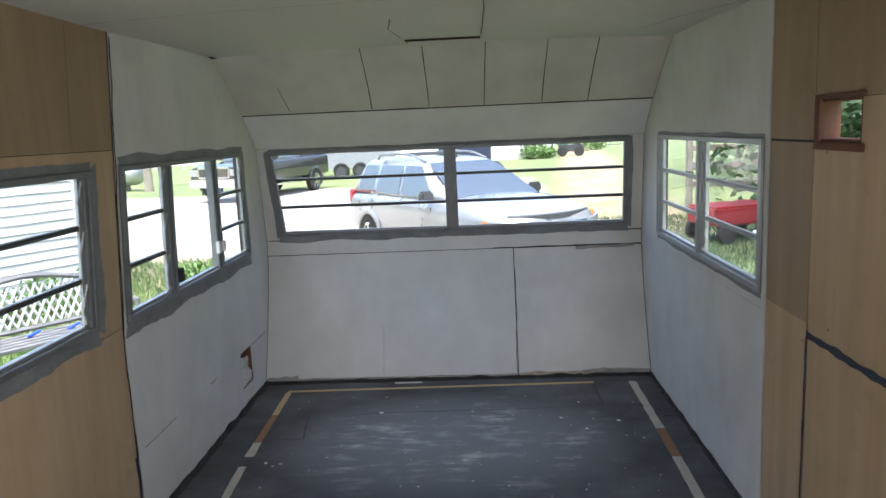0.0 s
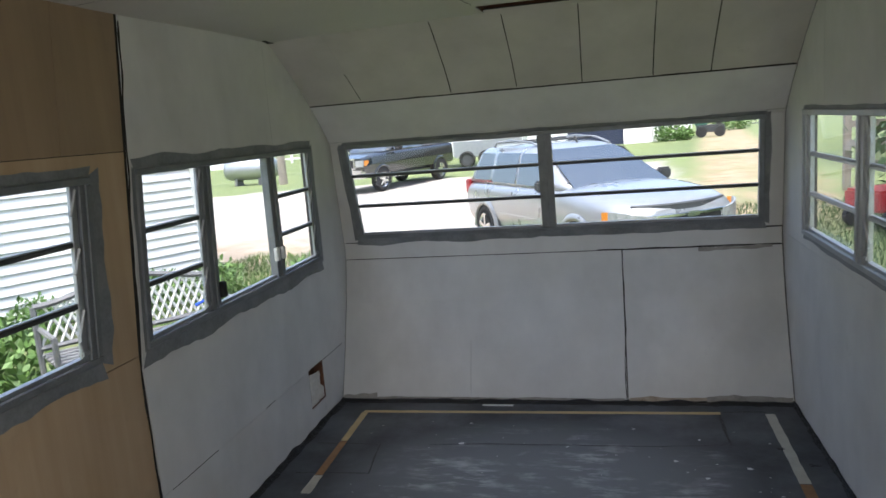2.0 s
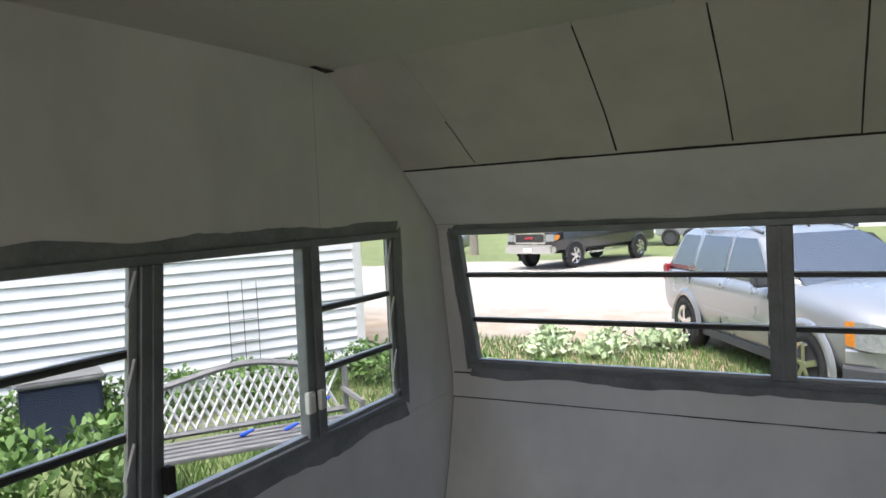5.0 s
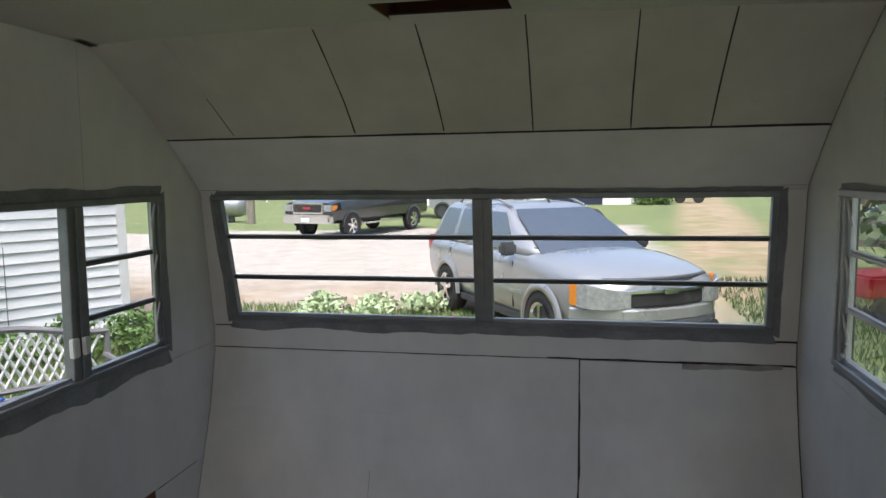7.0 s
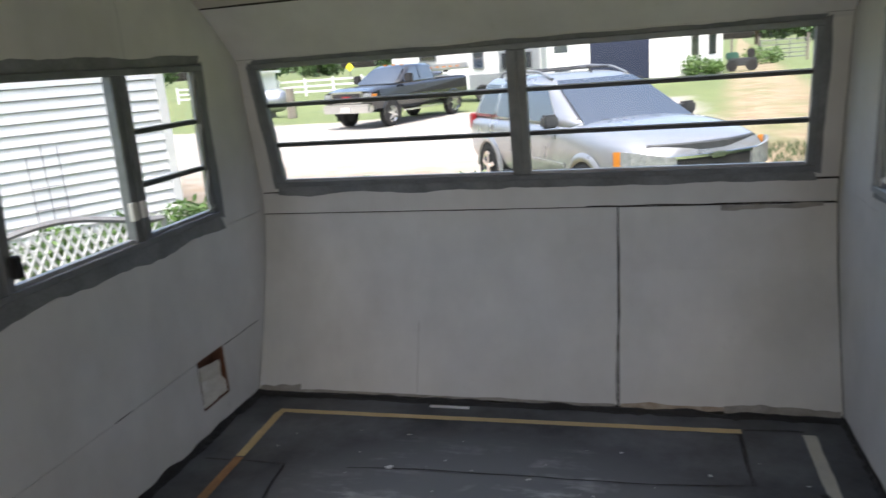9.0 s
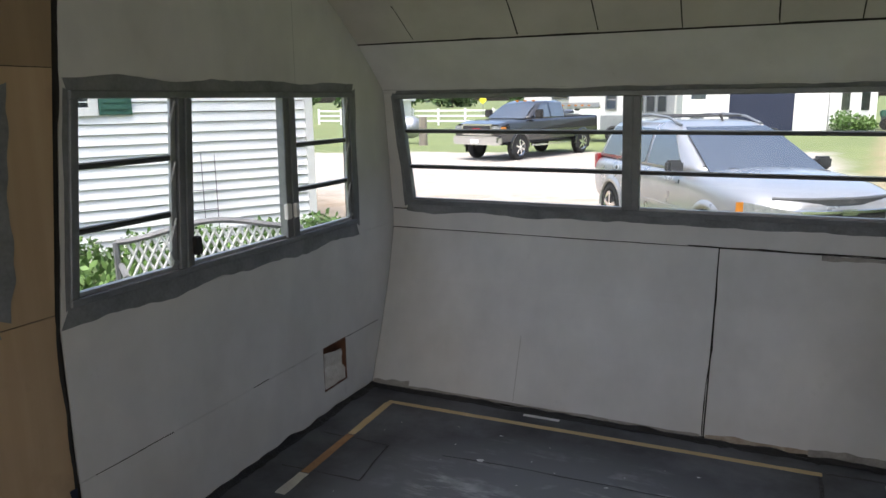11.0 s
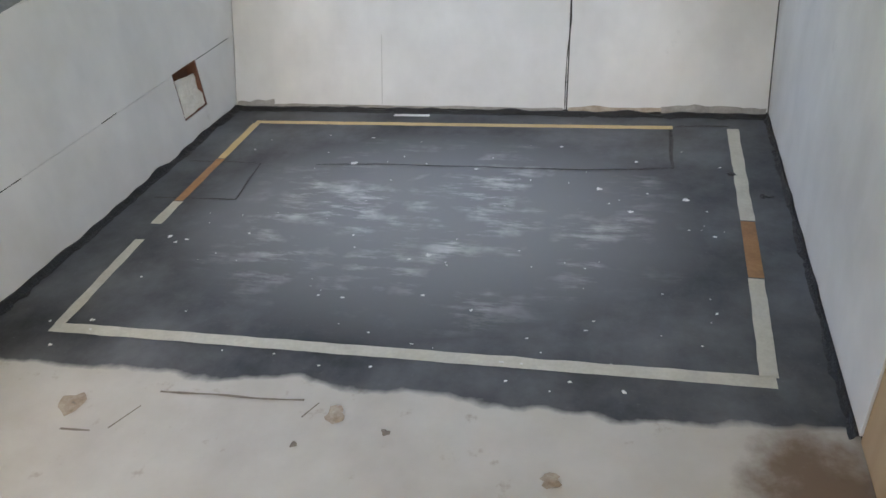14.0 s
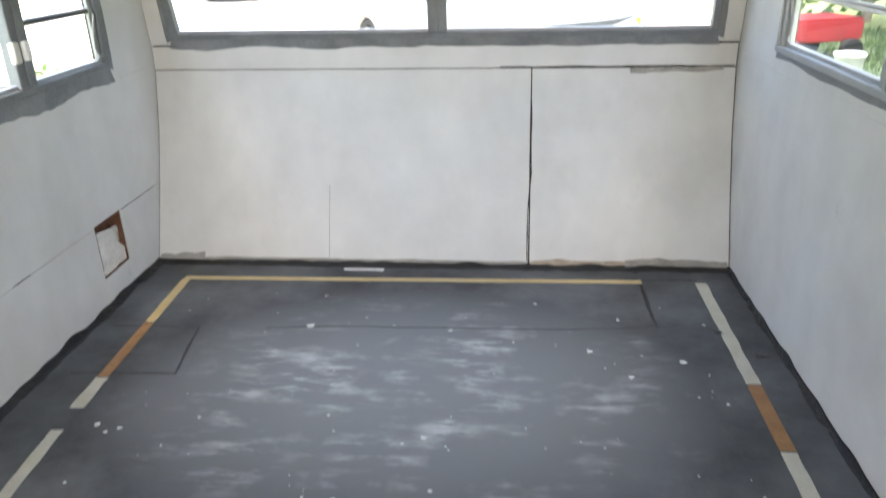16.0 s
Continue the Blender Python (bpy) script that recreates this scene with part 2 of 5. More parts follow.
MAT = {
    "white": white_wall_material(),
    # front slope panels: the wall paint multiplied about a fifth darker and warmer
    "white_warm": white_wall_material("warm_wall_paint", (0.80, 0.775, 0.72)),
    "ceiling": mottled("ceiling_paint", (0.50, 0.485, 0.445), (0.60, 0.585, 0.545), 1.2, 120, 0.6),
    "gray": mottled("grey_sealer", (0.13, 0.14, 0.15), (0.26, 0.272, 0.283), 7, 80, 0.55),
    "backing": mottled("dark_backing", (0.016, 0.015, 0.013), (0.04, 0.037, 0.033), 8, 60, 0.9),
    "tar": mottled("black_sealant", (0.008, 0.008, 0.009), (0.02, 0.02, 0.022), 20, 120, 0.5, relief=0.6, dist=0.01),
    "tan": plywood_material("tan_plywood", (0.43, 0.305, 0.18), (0.54, 0.40, 0.255)),
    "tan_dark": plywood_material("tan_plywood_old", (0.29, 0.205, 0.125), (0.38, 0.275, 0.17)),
    "floor": floor_material(),
    "trailer_white": mottled("dull_white_panel", (0.60, 0.60, 0.60), (0.72, 0.72, 0.72), 2, 60, 0.45),
    "grime": mottled("wall_grime", (0.20, 0.19, 0.175), (0.42, 0.40, 0.37), 12, 90, 0.8),
    "stain": mottled("brown_floor_stain", (0.27, 0.20, 0.14), (0.50, 0.44, 0.36), 40, 150, 0.7),
    "tape": mottled("masking_tape", (0.50, 0.475, 0.40), (0.64, 0.62, 0.54), 14, 90, 0.6),
    "tape_yellow": mottled("yellowed_tape", (0.50, 0.36, 0.16), (0.62, 0.48, 0.26), 10, 90, 0.6),
    "tape_rust": mottled("rusty_tape", (0.25, 0.12, 0.045), (0.40, 0.22, 0.10), 16, 90, 0.7),
    "chip": mottled("white_chip", (0.6, 0.6, 0.6), (0.85, 0.85, 0.84), 30, 200, 0.5),
    "alu": mottled("dull_aluminium", (0.32, 0.335, 0.35), (0.46, 0.475, 0.49), 12, 150, 0.42, 0.75),
    "alu_dark": mottled("painted_aluminium", (0.15, 0.162, 0.175), (0.24, 0.255, 0.268), 12, 150, 0.45, 0.35),
    "bar": mottled("weathered_rail", (0.035, 0.037, 0.04), (0.085, 0.09, 0.095), 12, 150, 0.4, 0.4),
    "glass": glass_material(),
    "brown": mottled("bare_brown_wood", (0.10, 0.042, 0.022), (0.18, 0.08, 0.045), 7, 80, 0.8, stretch=(0.3, 3, 3)),
    "insul": mottled("torn_insulation", (0.62, 0.59, 0.53), (0.86, 0.84, 0.79), 14, 90, 0.9, relief=0.6, dist=0.01),
    "navy": mottled("navy_paint", (0.012, 0.018, 0.045), (0.022, 0.03, 0.065), 12, 120, 0.5),
    "plastic": mottled("white_plastic", (0.66, 0.66, 0.63), (0.78, 0.78, 0.75), 10, 120, 0.4),
    "siding": mottled("white_vinyl_siding", (0.78, 0.78, 0.77), (0.87, 0.87, 0.86), 1.2, 60, 0.45, relief=0.08),
    "shutter": mottled("green_shutter", (0.03, 0.10, 0.075), (0.05, 0.14, 0.10), 6, 60, 0.5),
    "trimw": mottled("white_trim", (0.72, 0.72, 0.7), (0.82, 0.82, 0.8), 3, 80, 0.5),
    "silver": mottled("silver_car_paint", (0.30, 0.31, 0.32), (0.35, 0.36, 0.37), 2, 900, 0.3, 0.5, relief=0.02),
    "black_paint": mottled("black_car_paint", (0.010, 0.011, 0.013), (0.02, 0.021, 0.024), 2, 600, 0.2, 0.2, relief=0.02),
    "car_glass": mottled("tinted_glass", (0.02, 0.026, 0.028), (0.035, 0.042, 0.045), 0.6, 2, 0.05, 0.0, relief=0.0, dist=0.0),
    "rubber": mottled("tyre_rubber", (0.012, 0.012, 0.012), (0.03, 0.03, 0.03), 10, 120, 0.85),
    "chrome": mottled("chrome", (0.62, 0.63, 0.64), (0.75, 0.76, 0.77), 6, 200, 0.15, 1.0, relief=0.02),
    "lamp": mottled("headlight_lens", (0.16, 0.175, 0.175), (0.34, 0.355, 0.35), 20, 60, 0.12, relief=0.3),
    "amber": mottled("amber_lens", (0.55, 0.18, 0.02), (0.7, 0.27, 0.04), 20, 60, 0.2),
    "dark_plastic": mottled("dark_plastic", (0.03, 0.032, 0.035), (0.06, 0.064, 0.068), 8, 160, 0.55),
    "ground": ground_material(),
    "leaf": mottled("leaf_green", (0.055, 0.12, 0.02), (0.14, 0.24, 0.06), 3, 20, 0.6),
    "leaf_pale": mottled("variegated_leaf", (0.22, 0.34, 0.14), (0.55, 0.62, 0.42), 9, 20, 0.55),
    "leaf_dark": mottled("tree_leaf", (0.025, 0.06, 0.015), (0.07, 0.13, 0.035), 1.5, 10, 0.6),
    "bark": mottled("bark", (0.07, 0.05, 0.035), (0.15, 0.115, 0.08), 6, 40, 0.9, relief=0.8, dist=0.03, stretch=(3, 3, 0.4)),
    "red": mottled("red_paint", (0.26, 0.018, 0.025), (0.36, 0.028, 0.035), 4, 80, 0.35),
    "blue": mottled("blue_plastic", (0.01, 0.06, 0.45), (0.02, 0.09, 0.6), 6, 80, 0.4),
    "iron": mottled("grey_cast_iron", (0.12, 0.12, 0.125), (0.22, 0.22, 0.225), 8, 90, 0.6, 0.3),
    "bench_white": mottled("weathered_white_iron", (0.5, 0.5, 0.49), (0.68, 0.68, 0.66), 8, 90, 0.6),
    "old_wood": mottled("weathered_wood", (0.17, 0.145, 0.12), (0.3, 0.265, 0.22), 5, 60, 0.9, stretch=(4, 4, 0.4)),
    "yellow": mottled("yellow_sign", (0.7, 0.6, 0.02), (0.78, 0.68, 0.04), 4, 60, 0.5),
}

MAT["car_glass"].node_tree.nodes["Principled BSDF"].inputs["IOR"].default_value = 3.2
for coated in ("silver", "black_paint"):
    MAT[coated].node_tree.nodes["Principled BSDF"].inputs["Coat Weight"].default_value = 1.0
for smooth_name in ("car_glass", "silver", "black_paint", "chrome"):
    tree_of = MAT[smooth_name].node_tree
    for link in [k for k in tree_of.links if k.to_socket.name == "Normal"]:
        tree_of.links.remove(link)


# mesh helpers
def part(name, bm, material, parent=None, label="", smooth=False):
    """One mesh object from a bmesh, under a thing or a part."""
    me = bpy.data.meshes.new(name)
    bmesh.ops.recalc_face_normals(bm, faces=bm.faces)
    if smooth:
        for fc in bm.faces:
            fc.smooth = True
    bm.to_mesh(me)
    bm.free()
    me.materials.append(MAT[material])
    ob = new(name, me)
    if parent:
        ob.parent = parent
    if label:
        ob["label"] = label
    return ob


def thing(name, label, category, group="", kind="", at=None):
    return_ob = new(name)
    if at:
        return_ob.matrix_basis = at
    return tagged(return_ob, label, category, group, kind)


def box(bm, x0, x1, y0, y1, z0, z1, m=None):
    vs = [bm.verts.new((x, y, z)) for x in (x0, x1) for y in (y0, y1) for z in (z0, z1)]
    for q in ((0, 1, 3, 2), (4, 6, 7, 5), (0, 4, 5, 1), (2, 3, 7, 6), (0, 2, 6, 4), (1, 5, 7, 3)):
        bm.faces.new([vs[i] for i in q])
    if m:
        bmesh.ops.transform(bm, matrix=m, verts=vs)
    return vs


def bar_bm(x0, x1, y0, y1, z0, z1, bevel=0.003):
    bm = bmesh.new()
    box(bm, x0, x1, y0, y1, z0, z1)
    if bevel:
        bmesh.ops.bevel(bm, geom=bm.edges[:], offset=bevel, segments=2, affect="EDGES")
    return bm


def cyl(bm, p0, p1, r0, r1=None, n=10):
    p0, p1 = Vector(p0), Vector(p1)
    r1 = r0 if r1 is None else r1
    q = (p1 - p0).to_track_quat("Z", "Y").to_matrix()
    a = [bm.verts.new(p0 + q @ Vector((r0 * math.cos(k * 2 * math.pi / n), r0 * math.sin(k * 2 * math.pi / n), 0))) for k in range(n)]
    c = [bm.verts.new(p1 + q @ Vector((r1 * math.cos(k * 2 * math.pi / n), r1 * math.sin(k * 2 * math.pi / n), 0))) for k in range(n)]
    for k in range(n):
        bm.faces.new((a[k], a[(k + 1) % n], c[(k + 1) % n], c[k]))
    bm.faces.new(a[::-1])
    bm.faces.new(c)


def cyl_bm(p0, p1, r0, r1=None, n=10):
    bm = bmesh.new()
    cyl(bm, p0, p1, r0, r1, n)
    return bm


def loft(bm, rings, caps=True):
    rows = [[bm.verts.new(p) for p in ring] for ring in rings]
    n = len(rows[0])
    for a, c in zip(rows, rows[1:]):
        for k in range(n):
            bm.faces.new((a[k], a[(k + 1) % n], c[(k + 1) % n], c[k]))
    if caps:
        bm.faces.new(rows[0][::-1])
        bm.faces.new(rows[-1])


def slab(us, vs, place, thick, holes=(), d0=0.0):
    """A sheet over the grid us x vs, bent by place(u, v, d), with a thickness and rectangular holes."""
    us, vs = sorted(set(us)), sorted(set(vs))
    bm = bmesh.new()
    vert = {}

    def at(i, j, d):
        if (i, j, d) not in vert:
            vert[i, j, d] = bm.verts.new(place(us[i], vs[j], d))
        return vert[i, j, d]

    def solid(i, j):
        if not (0 <= i < len(us) - 1 and 0 <= j < len(vs) - 1):
            return False
        u, v = (us[i] + us[i + 1]) / 2, (vs[j] + vs[j + 1]) / 2
        return not any(a < u < c and e < v < g for a, c, e, g in holes)

    a, c = d0, d0 + thick
    for i in range(len(us) - 1):
        for j in range(len(vs) - 1):
            if not solid(i, j):
                continue
            for d in (a, c):
                bm.faces.new((at(i, j, d), at(i + 1, j, d), at(i + 1, j + 1, d), at(i, j + 1, d)))
            for di, dj, p, q in ((-1, 0, (i, j), (i, j + 1)), (1, 0, (i + 1, j), (i + 1, j + 1)), (0, -1, (i, j), (i + 1, j)), (0, 1, (i, j + 1), (i + 1, j + 1))):
                if not solid(i + di, j + dj):
                    bm.faces.new((at(*p, a), at(*q, a), at(*q, c), at(*p, c)))
    return bm


def steps(a, b, n):
    return [a + (b - a) * k / n for k in range(n + 1)]


def wobble(k, seed, size):
    return size * noise.noise(Vector((k * 9.0, seed * 7.3, 0.5)))


# the shell: inner faces at x = -1.15 and 1.15, bowed front wall near y = 5.2
HALF, FRONT_END, REAR = 1.15, 5.36, -1.6
PROFILE = [(0, 5.0), (0.26, 5.11), (0.5, 5.20), (0.735, 5.262), (0.83, 5.266), (0.87, 5.258), (1.38, 5.205), (1.41, 5.18), (1.50, 5.085), (1.59, 4.98), (1.70, 4.84), (1.80, 4.69), (1.905, 4.52)]


def front_y(z):
    for (z0, y0), (z1, y1) in zip(PROFILE, PROFILE[1:]):
        if z <= z1:
            return y0 + (y1 - y0) * (z - z0) / (z1 - z0)
    return PROFILE[-1][1]


def on_front(u, v, d):
    # the window's jamb on this side leans outward towards its head
    rise = min(max(0.0, (v - 0.828) / 0.55), max(0.0, (1.398 - v) / 0.02))
    near = min(max(0.0, (u + HALF) / 0.095), max(0.0, (-0.3 - u) / 0.755), 1.0)
    return (u - 0.045 * rise * near, front_y(v) + d, v)


def on_left(u, v, d):
    # the upper wall leans forward where the sheets were fitted
    lean = 0.12 * max(0.0, v - 0.75) * min(1.0, max(0.0, 4.6 - u))
    return (-HALF - d, u + lean, v)


def on_right(u, v, d):
    return (HALF + d, u, v)


def ceiling_z(x):
    return 1.872 + 0.018 * (1 - (x / HALF) ** 2)


def on_ceiling(u, v, d):
    sag = 0.006 * math.sin(v * 4.1) * math.cos(u * 2.0)
    return (u, v, ceiling_z(u) + sag + d)


LEFT_WIN, NEAR_WIN, RIGHT_WIN = (3.422, 4.915, 0.808, 1.388), (1.95, 3.205, 0.838, 1.382), (3.40, 4.86, 0.855, 1.392)
FRONT_WIN = (-1.055, 1.06, 0.855, 1.378)
VENT_HOLE, RIGHT_HOLE = (4.61, 4.795, 0.108, 0.31), (2.77, 3.014, 1.388, 1.508)
DOOR_HOLE, REAR_WIN = (-0.2, 0.5, 0.02, 1.75), (-0.8, 0.8, 0.85, 1.40)


def wall_base(name, place, us, vs, holes, label):
    ob = part(name, slab(us, vs, place, 0.045, holes, 0.006), "backing")
    return tagged(ob, label, "wall", kind="structure")


def cuts(holes, lo, hi, axis):
    out = [lo, hi]
    for h in holes:
        out += [h[0], h[1]] if axis == 0 else [h[2], h[3]]
    return [v for v in out if lo <= v <= hi]


def panel(wall, place, u0, u1, v0, v1, material, holes=(), gaps=(0.002, 0.002, 0.002, 0.002), nv=1, nu=1, name="panel", label=""):
    u0, u1, v0, v1 = u0 + gaps[0], u1 - gaps[1], v0 + gaps[2], v1 - gaps[3]
    us = [u for u in cuts(holes, u0, u1, 0)] + steps(u0, u1, nu)
    vs = [v for v in cuts(holes, v0, v1, 1)] + steps(v0, v1, nv)
    if nv > 1:
        vs += [z for z, _ in PROFILE if v0 < z < v1]
    return part(name, slab(us, vs, place, 0.006, holes), material, wall, label)


lh, rh = [LEFT_WIN, NEAR_WIN, VENT_HOLE], [RIGHT_WIN, RIGHT_HOLE, DOOR_HOLE]
wall_left = wall_base("wall_left", on_left, cuts(lh, REAR, FRONT_END, 0), cuts(lh, 0, 2.0, 1), lh, "painted panel side wall, white ahead and bare tan behind")
wall_right = wall_base("wall_right", on_right, cuts(rh, REAR, FRONT_END, 0), cuts(rh, 0, 2.0, 1), rh, "painted panel side wall with window and small cut hole")
wall_front = wall_base("wall_front", on_front, [-HALF, FRONT_WIN[0], FRONT_WIN[1], HALF], [z for z, _ in PROFILE] + [0.828, 1.398] + [FRONT_WIN[2], FRONT_WIN[3]], [FRONT_WIN], "white bowed panel wall with long window and dark joints")
wall_rear = tagged(part("wall_rear", slab([-HALF, -0.8, 0.8, HALF], [0, 0.85, 1.4, 2.0], lambda u, v, d: (u, REAR - d, v), 0.05, [REAR_WIN]), "tan"), "plain tan plywood wall with window opening", "wall", kind="structure")

# front wall panels
for u0, u1, g in ((-HALF, 0.372, (0.004, 0.0008, 0.006, 0.003)), (0.376, HALF, (0.0008, 0.005, 0.006, 0.004))):
    panel(wall_front, on_front, u0, u1, 0.012, 0.738, "white", gaps=g, nv=8)
panel(wall_front, on_front, -HALF, HALF, 0.738, 0.828, "white", gaps=(0.003, 0.005, 0.001, 0.0005), nv=3, name="sill_strip")
panel(wall_front, on_front, -HALF, FRONT_WIN[0], 0.828, 1.398, "white", gaps=(0.003, 0, 0.001, 0.001), nv=8, name="stile_panel")
panel(wall_front, on_front, FRONT_WIN[1], HALF, 0.828, 1.398, "white", gaps=(0, 0.003, 0.003, 0.001), nv=8, name="stile_panel")
panel(wall_front, on_front, FRONT_WIN[0], FRONT_WIN[1], 0.828, FRONT_WIN[2], "white", gaps=(0, 0, 0, 0), nv=2, name="sill_panel")
panel(wall_front, on_front, FRONT_WIN[0], FRONT_WIN[1], FRONT_WIN[3], 1.398, "white", gaps=(0, 0, 0, 0), nv=2, name="head_panel")
panel(wall_front, on_front, -HALF, HALF, 1.398, 1.590, "white", gaps=(0.003, 0.003, 0.0003, 0.003), nv=6, name="head_strip")
joints = (-HALF, -0.868, -0.405, -0.084, 0.22, 0.54, 0.79, HALF)
for k, (u0, u1) in enumerate(zip(joints, joints[1:])):
    g = (0.0016, 0.0005, 0.0012, 0.0003, 0.0022, 0.0015, 0.0025, 0.003)
    lean = (0.0, -0.02, 0.012, 0.0, 0.012, 0.0, 0.0, 0.0)

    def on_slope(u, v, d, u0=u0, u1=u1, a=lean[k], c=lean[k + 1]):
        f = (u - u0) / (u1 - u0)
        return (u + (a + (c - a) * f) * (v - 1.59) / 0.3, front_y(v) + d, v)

    panel(wall_front, on_slope, u0, u1, 1.592, 1.90, "white_warm", gaps=(g[k], g[k + 1], 0.001, 0.0), nv=8, name="slope_panel")

# left wall panels
W = LEFT_WIN
panel(wall_left, on_left, 3.388, FRONT_END, 0.0, 0.305, "white", [VENT_HOLE], (0.012, 0, 0.01, 0.0006))
panel(wall_left, on_left, 3.388, FRONT_END, 0.305, 0.76, "white", [VENT_HOLE], (0.009, 0, 0.0006, 0.0005))
panel(wall_left, on_left, 3.39, FRONT_END, 0.76, 2.0, "white", [LEFT_WIN], (0.008, 0, 0.0005, 0))
panel(wall_left, on_left, REAR, 3.38, 0.0, 0.80, "tan", (), (0, 0.002, 0.01, 0.0015))
panel(wall_left, on_left, REAR, 3.38, 0.80, 1.445, "tan", [NEAR_WIN], (0, 0.002, 0.0015, 0.0012))
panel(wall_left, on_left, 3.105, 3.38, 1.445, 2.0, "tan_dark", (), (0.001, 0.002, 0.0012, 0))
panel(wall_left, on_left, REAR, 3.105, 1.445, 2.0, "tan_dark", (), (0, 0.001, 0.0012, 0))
# right wall panels
panel(wall_right, on_right, 3.36, FRONT_END, 0.0, 0.80, "white", (), (0.004, 0, 0.012, 0.0006))
panel(wall_right, on_right, 3.36, FRONT_END, 0.80, 2.0, "white", [RIGHT_WIN], (0.004, 0, 0.0006, 0))
panel(wall_right, on_right, 3.036, 3.352, 0.0, 0.845, "tan", (), (0.004, 0.003, 0.01, 0.0008))
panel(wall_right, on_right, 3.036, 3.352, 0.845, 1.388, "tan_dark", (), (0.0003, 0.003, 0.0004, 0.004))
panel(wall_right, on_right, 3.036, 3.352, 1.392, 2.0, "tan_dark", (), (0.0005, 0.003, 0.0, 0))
panel(wall_right, on_right, REAR, 3.032, 0.0, 0.842, "tan", [DOOR_HOLE], (0, 0.006, 0.01, 0.0))
panel(wall_right, on_right, REAR, 3.032, 0.842, 1.507, "tan", [DOOR_HOLE, RIGHT_HOLE], (0, 0.0005, 0.0, 0.001))
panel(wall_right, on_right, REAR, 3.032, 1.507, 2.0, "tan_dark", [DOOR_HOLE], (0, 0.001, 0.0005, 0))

# floor and ceiling
floor = tagged(part("floor", slab([-1.2, 1.2], [REAR, 5.03], lambda u, v, d: (u, v, -d), 0.06), "floor"), "bare beige floor with worn black paint inside the taped area", "floor", kind="structure")
HATCH = (-0.15, 0.205, 4.31, 4.61)
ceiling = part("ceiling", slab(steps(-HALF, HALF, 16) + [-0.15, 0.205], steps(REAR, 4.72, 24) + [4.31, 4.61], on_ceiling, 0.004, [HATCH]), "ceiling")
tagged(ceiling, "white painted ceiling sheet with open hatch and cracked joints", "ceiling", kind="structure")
roof = tagged(part("roof", bar_bm(-1.25, 1.25, REAR - 0.1, 5.2, 2.02, 2.06, 0), "brown"), "brown wooden underside of the trailer roof", "roof", kind="structure")
tagged(part("roof_edge", bar_bm(-HALF, HALF, 4.645, 4.70, 1.905, 2.02, 0), "brown"), "brown wooden beam over the front slope", "beam", kind="structure")
trailer_bottom = tagged(part("floor_frame", bar_bm(-1.2, 1.2, REAR, 5.0, -0.2, -0.065, 0), "dark_plastic"), "dark frame under the trailer floor", "frame", kind="structure")
hatch = thing("roof_hatch", "open ceiling hatch lined with bare brown wood", "hatch")
for nm, dims in (("lining_front", (-0.152, 0.207, 4.611, 4.63)), ("lining_back", (-0.152, 0.207, 4.29, 4.308)), ("lining_side", (-0.17, -0.152, 4.29, 4.63)), ("lining_side", (0.207, 0.225, 4.29, 4.63))):
    part(nm, bar_bm(*dims, 1.891, 2.015, 0), "brown", hatch)


def crack(name, pts, width, place, seed, parent, d=-0.0012, material="backing", sway=0.8):
    """A ragged dark line, laid on a surface."""
    bm = bmesh.new()
    path = []
    for (a, b), (c, e) in zip(pts, pts[1:]):
        n = max(2, int(math.hypot(c - a, e - b) / 0.02))
        path += [(a + (c - a) * k / n, b + (e - b) * k / n) for k in range(n)]
    path.append(pts[-1])
    rows = []
    for k, (u, v) in enumerate(path):
        p, q = path[max(0, k - 1)], path[min(len(path) - 1, k + 1)]
        tx, ty = q[0] - p[0], q[1] - p[1]
        ln = math.hypot(tx, ty) or 1
        w = width * (0.6 + 0.8 * abs(noise.noise(Vector((k * 0.31, seed, 0))))) * 0.5
        off = wobble(k * 0.017, seed, width * sway)
        nx, ny = -ty / ln, tx / ln
        rows.append([bm.verts.new(place(u + nx * (off + s * w), v + ny * (off + s * w), d)) for s in (-1, 1)])
    for r, s in zip(rows, rows[1:]):
        bm.faces.new((r[0], r[1], s[1], s[0]))
    return part(name, bm, material, parent)


for k, pts in enumerate([[(-0.15, 4.24), (-0.175, 3.95), (-0.142, 3.7)], [(0.208, 4.24), (0.215, 3.6), (0.21, 3.1)], [(0.93, 4.25), (1.0, 3.9), (1.12, 3.55)], [(-1.14, 3.32), (0.0, 3.31), (1.14, 3.33)]]):
    crack("ceiling_crack", pts, 0.005 if k != 3 else 0.003, on_ceiling, k + 3.3, ceiling, -0.003)
crack("joint", [(-1.135, 4.48), (-1.13, 4.56), (-1.135, 4.64)], 0.035, on_ceiling, 2.2, ceiling, -0.004)
crack("panel_crack", [(-0.866, 1.60), (-0.885, 1.72)], 0.005, on_front, 8.1, wall_front)
crack("joint", [(4.50, 1.86), (4.50, 1.42)], 0.002, on_left, 9.1, wall_left, -0.001, "gray")
crack("joint", [(4.56, 1.86), (4.56, 1.42)], 0.002, on_right, 9.7, wall_right, -0.001, "gray")


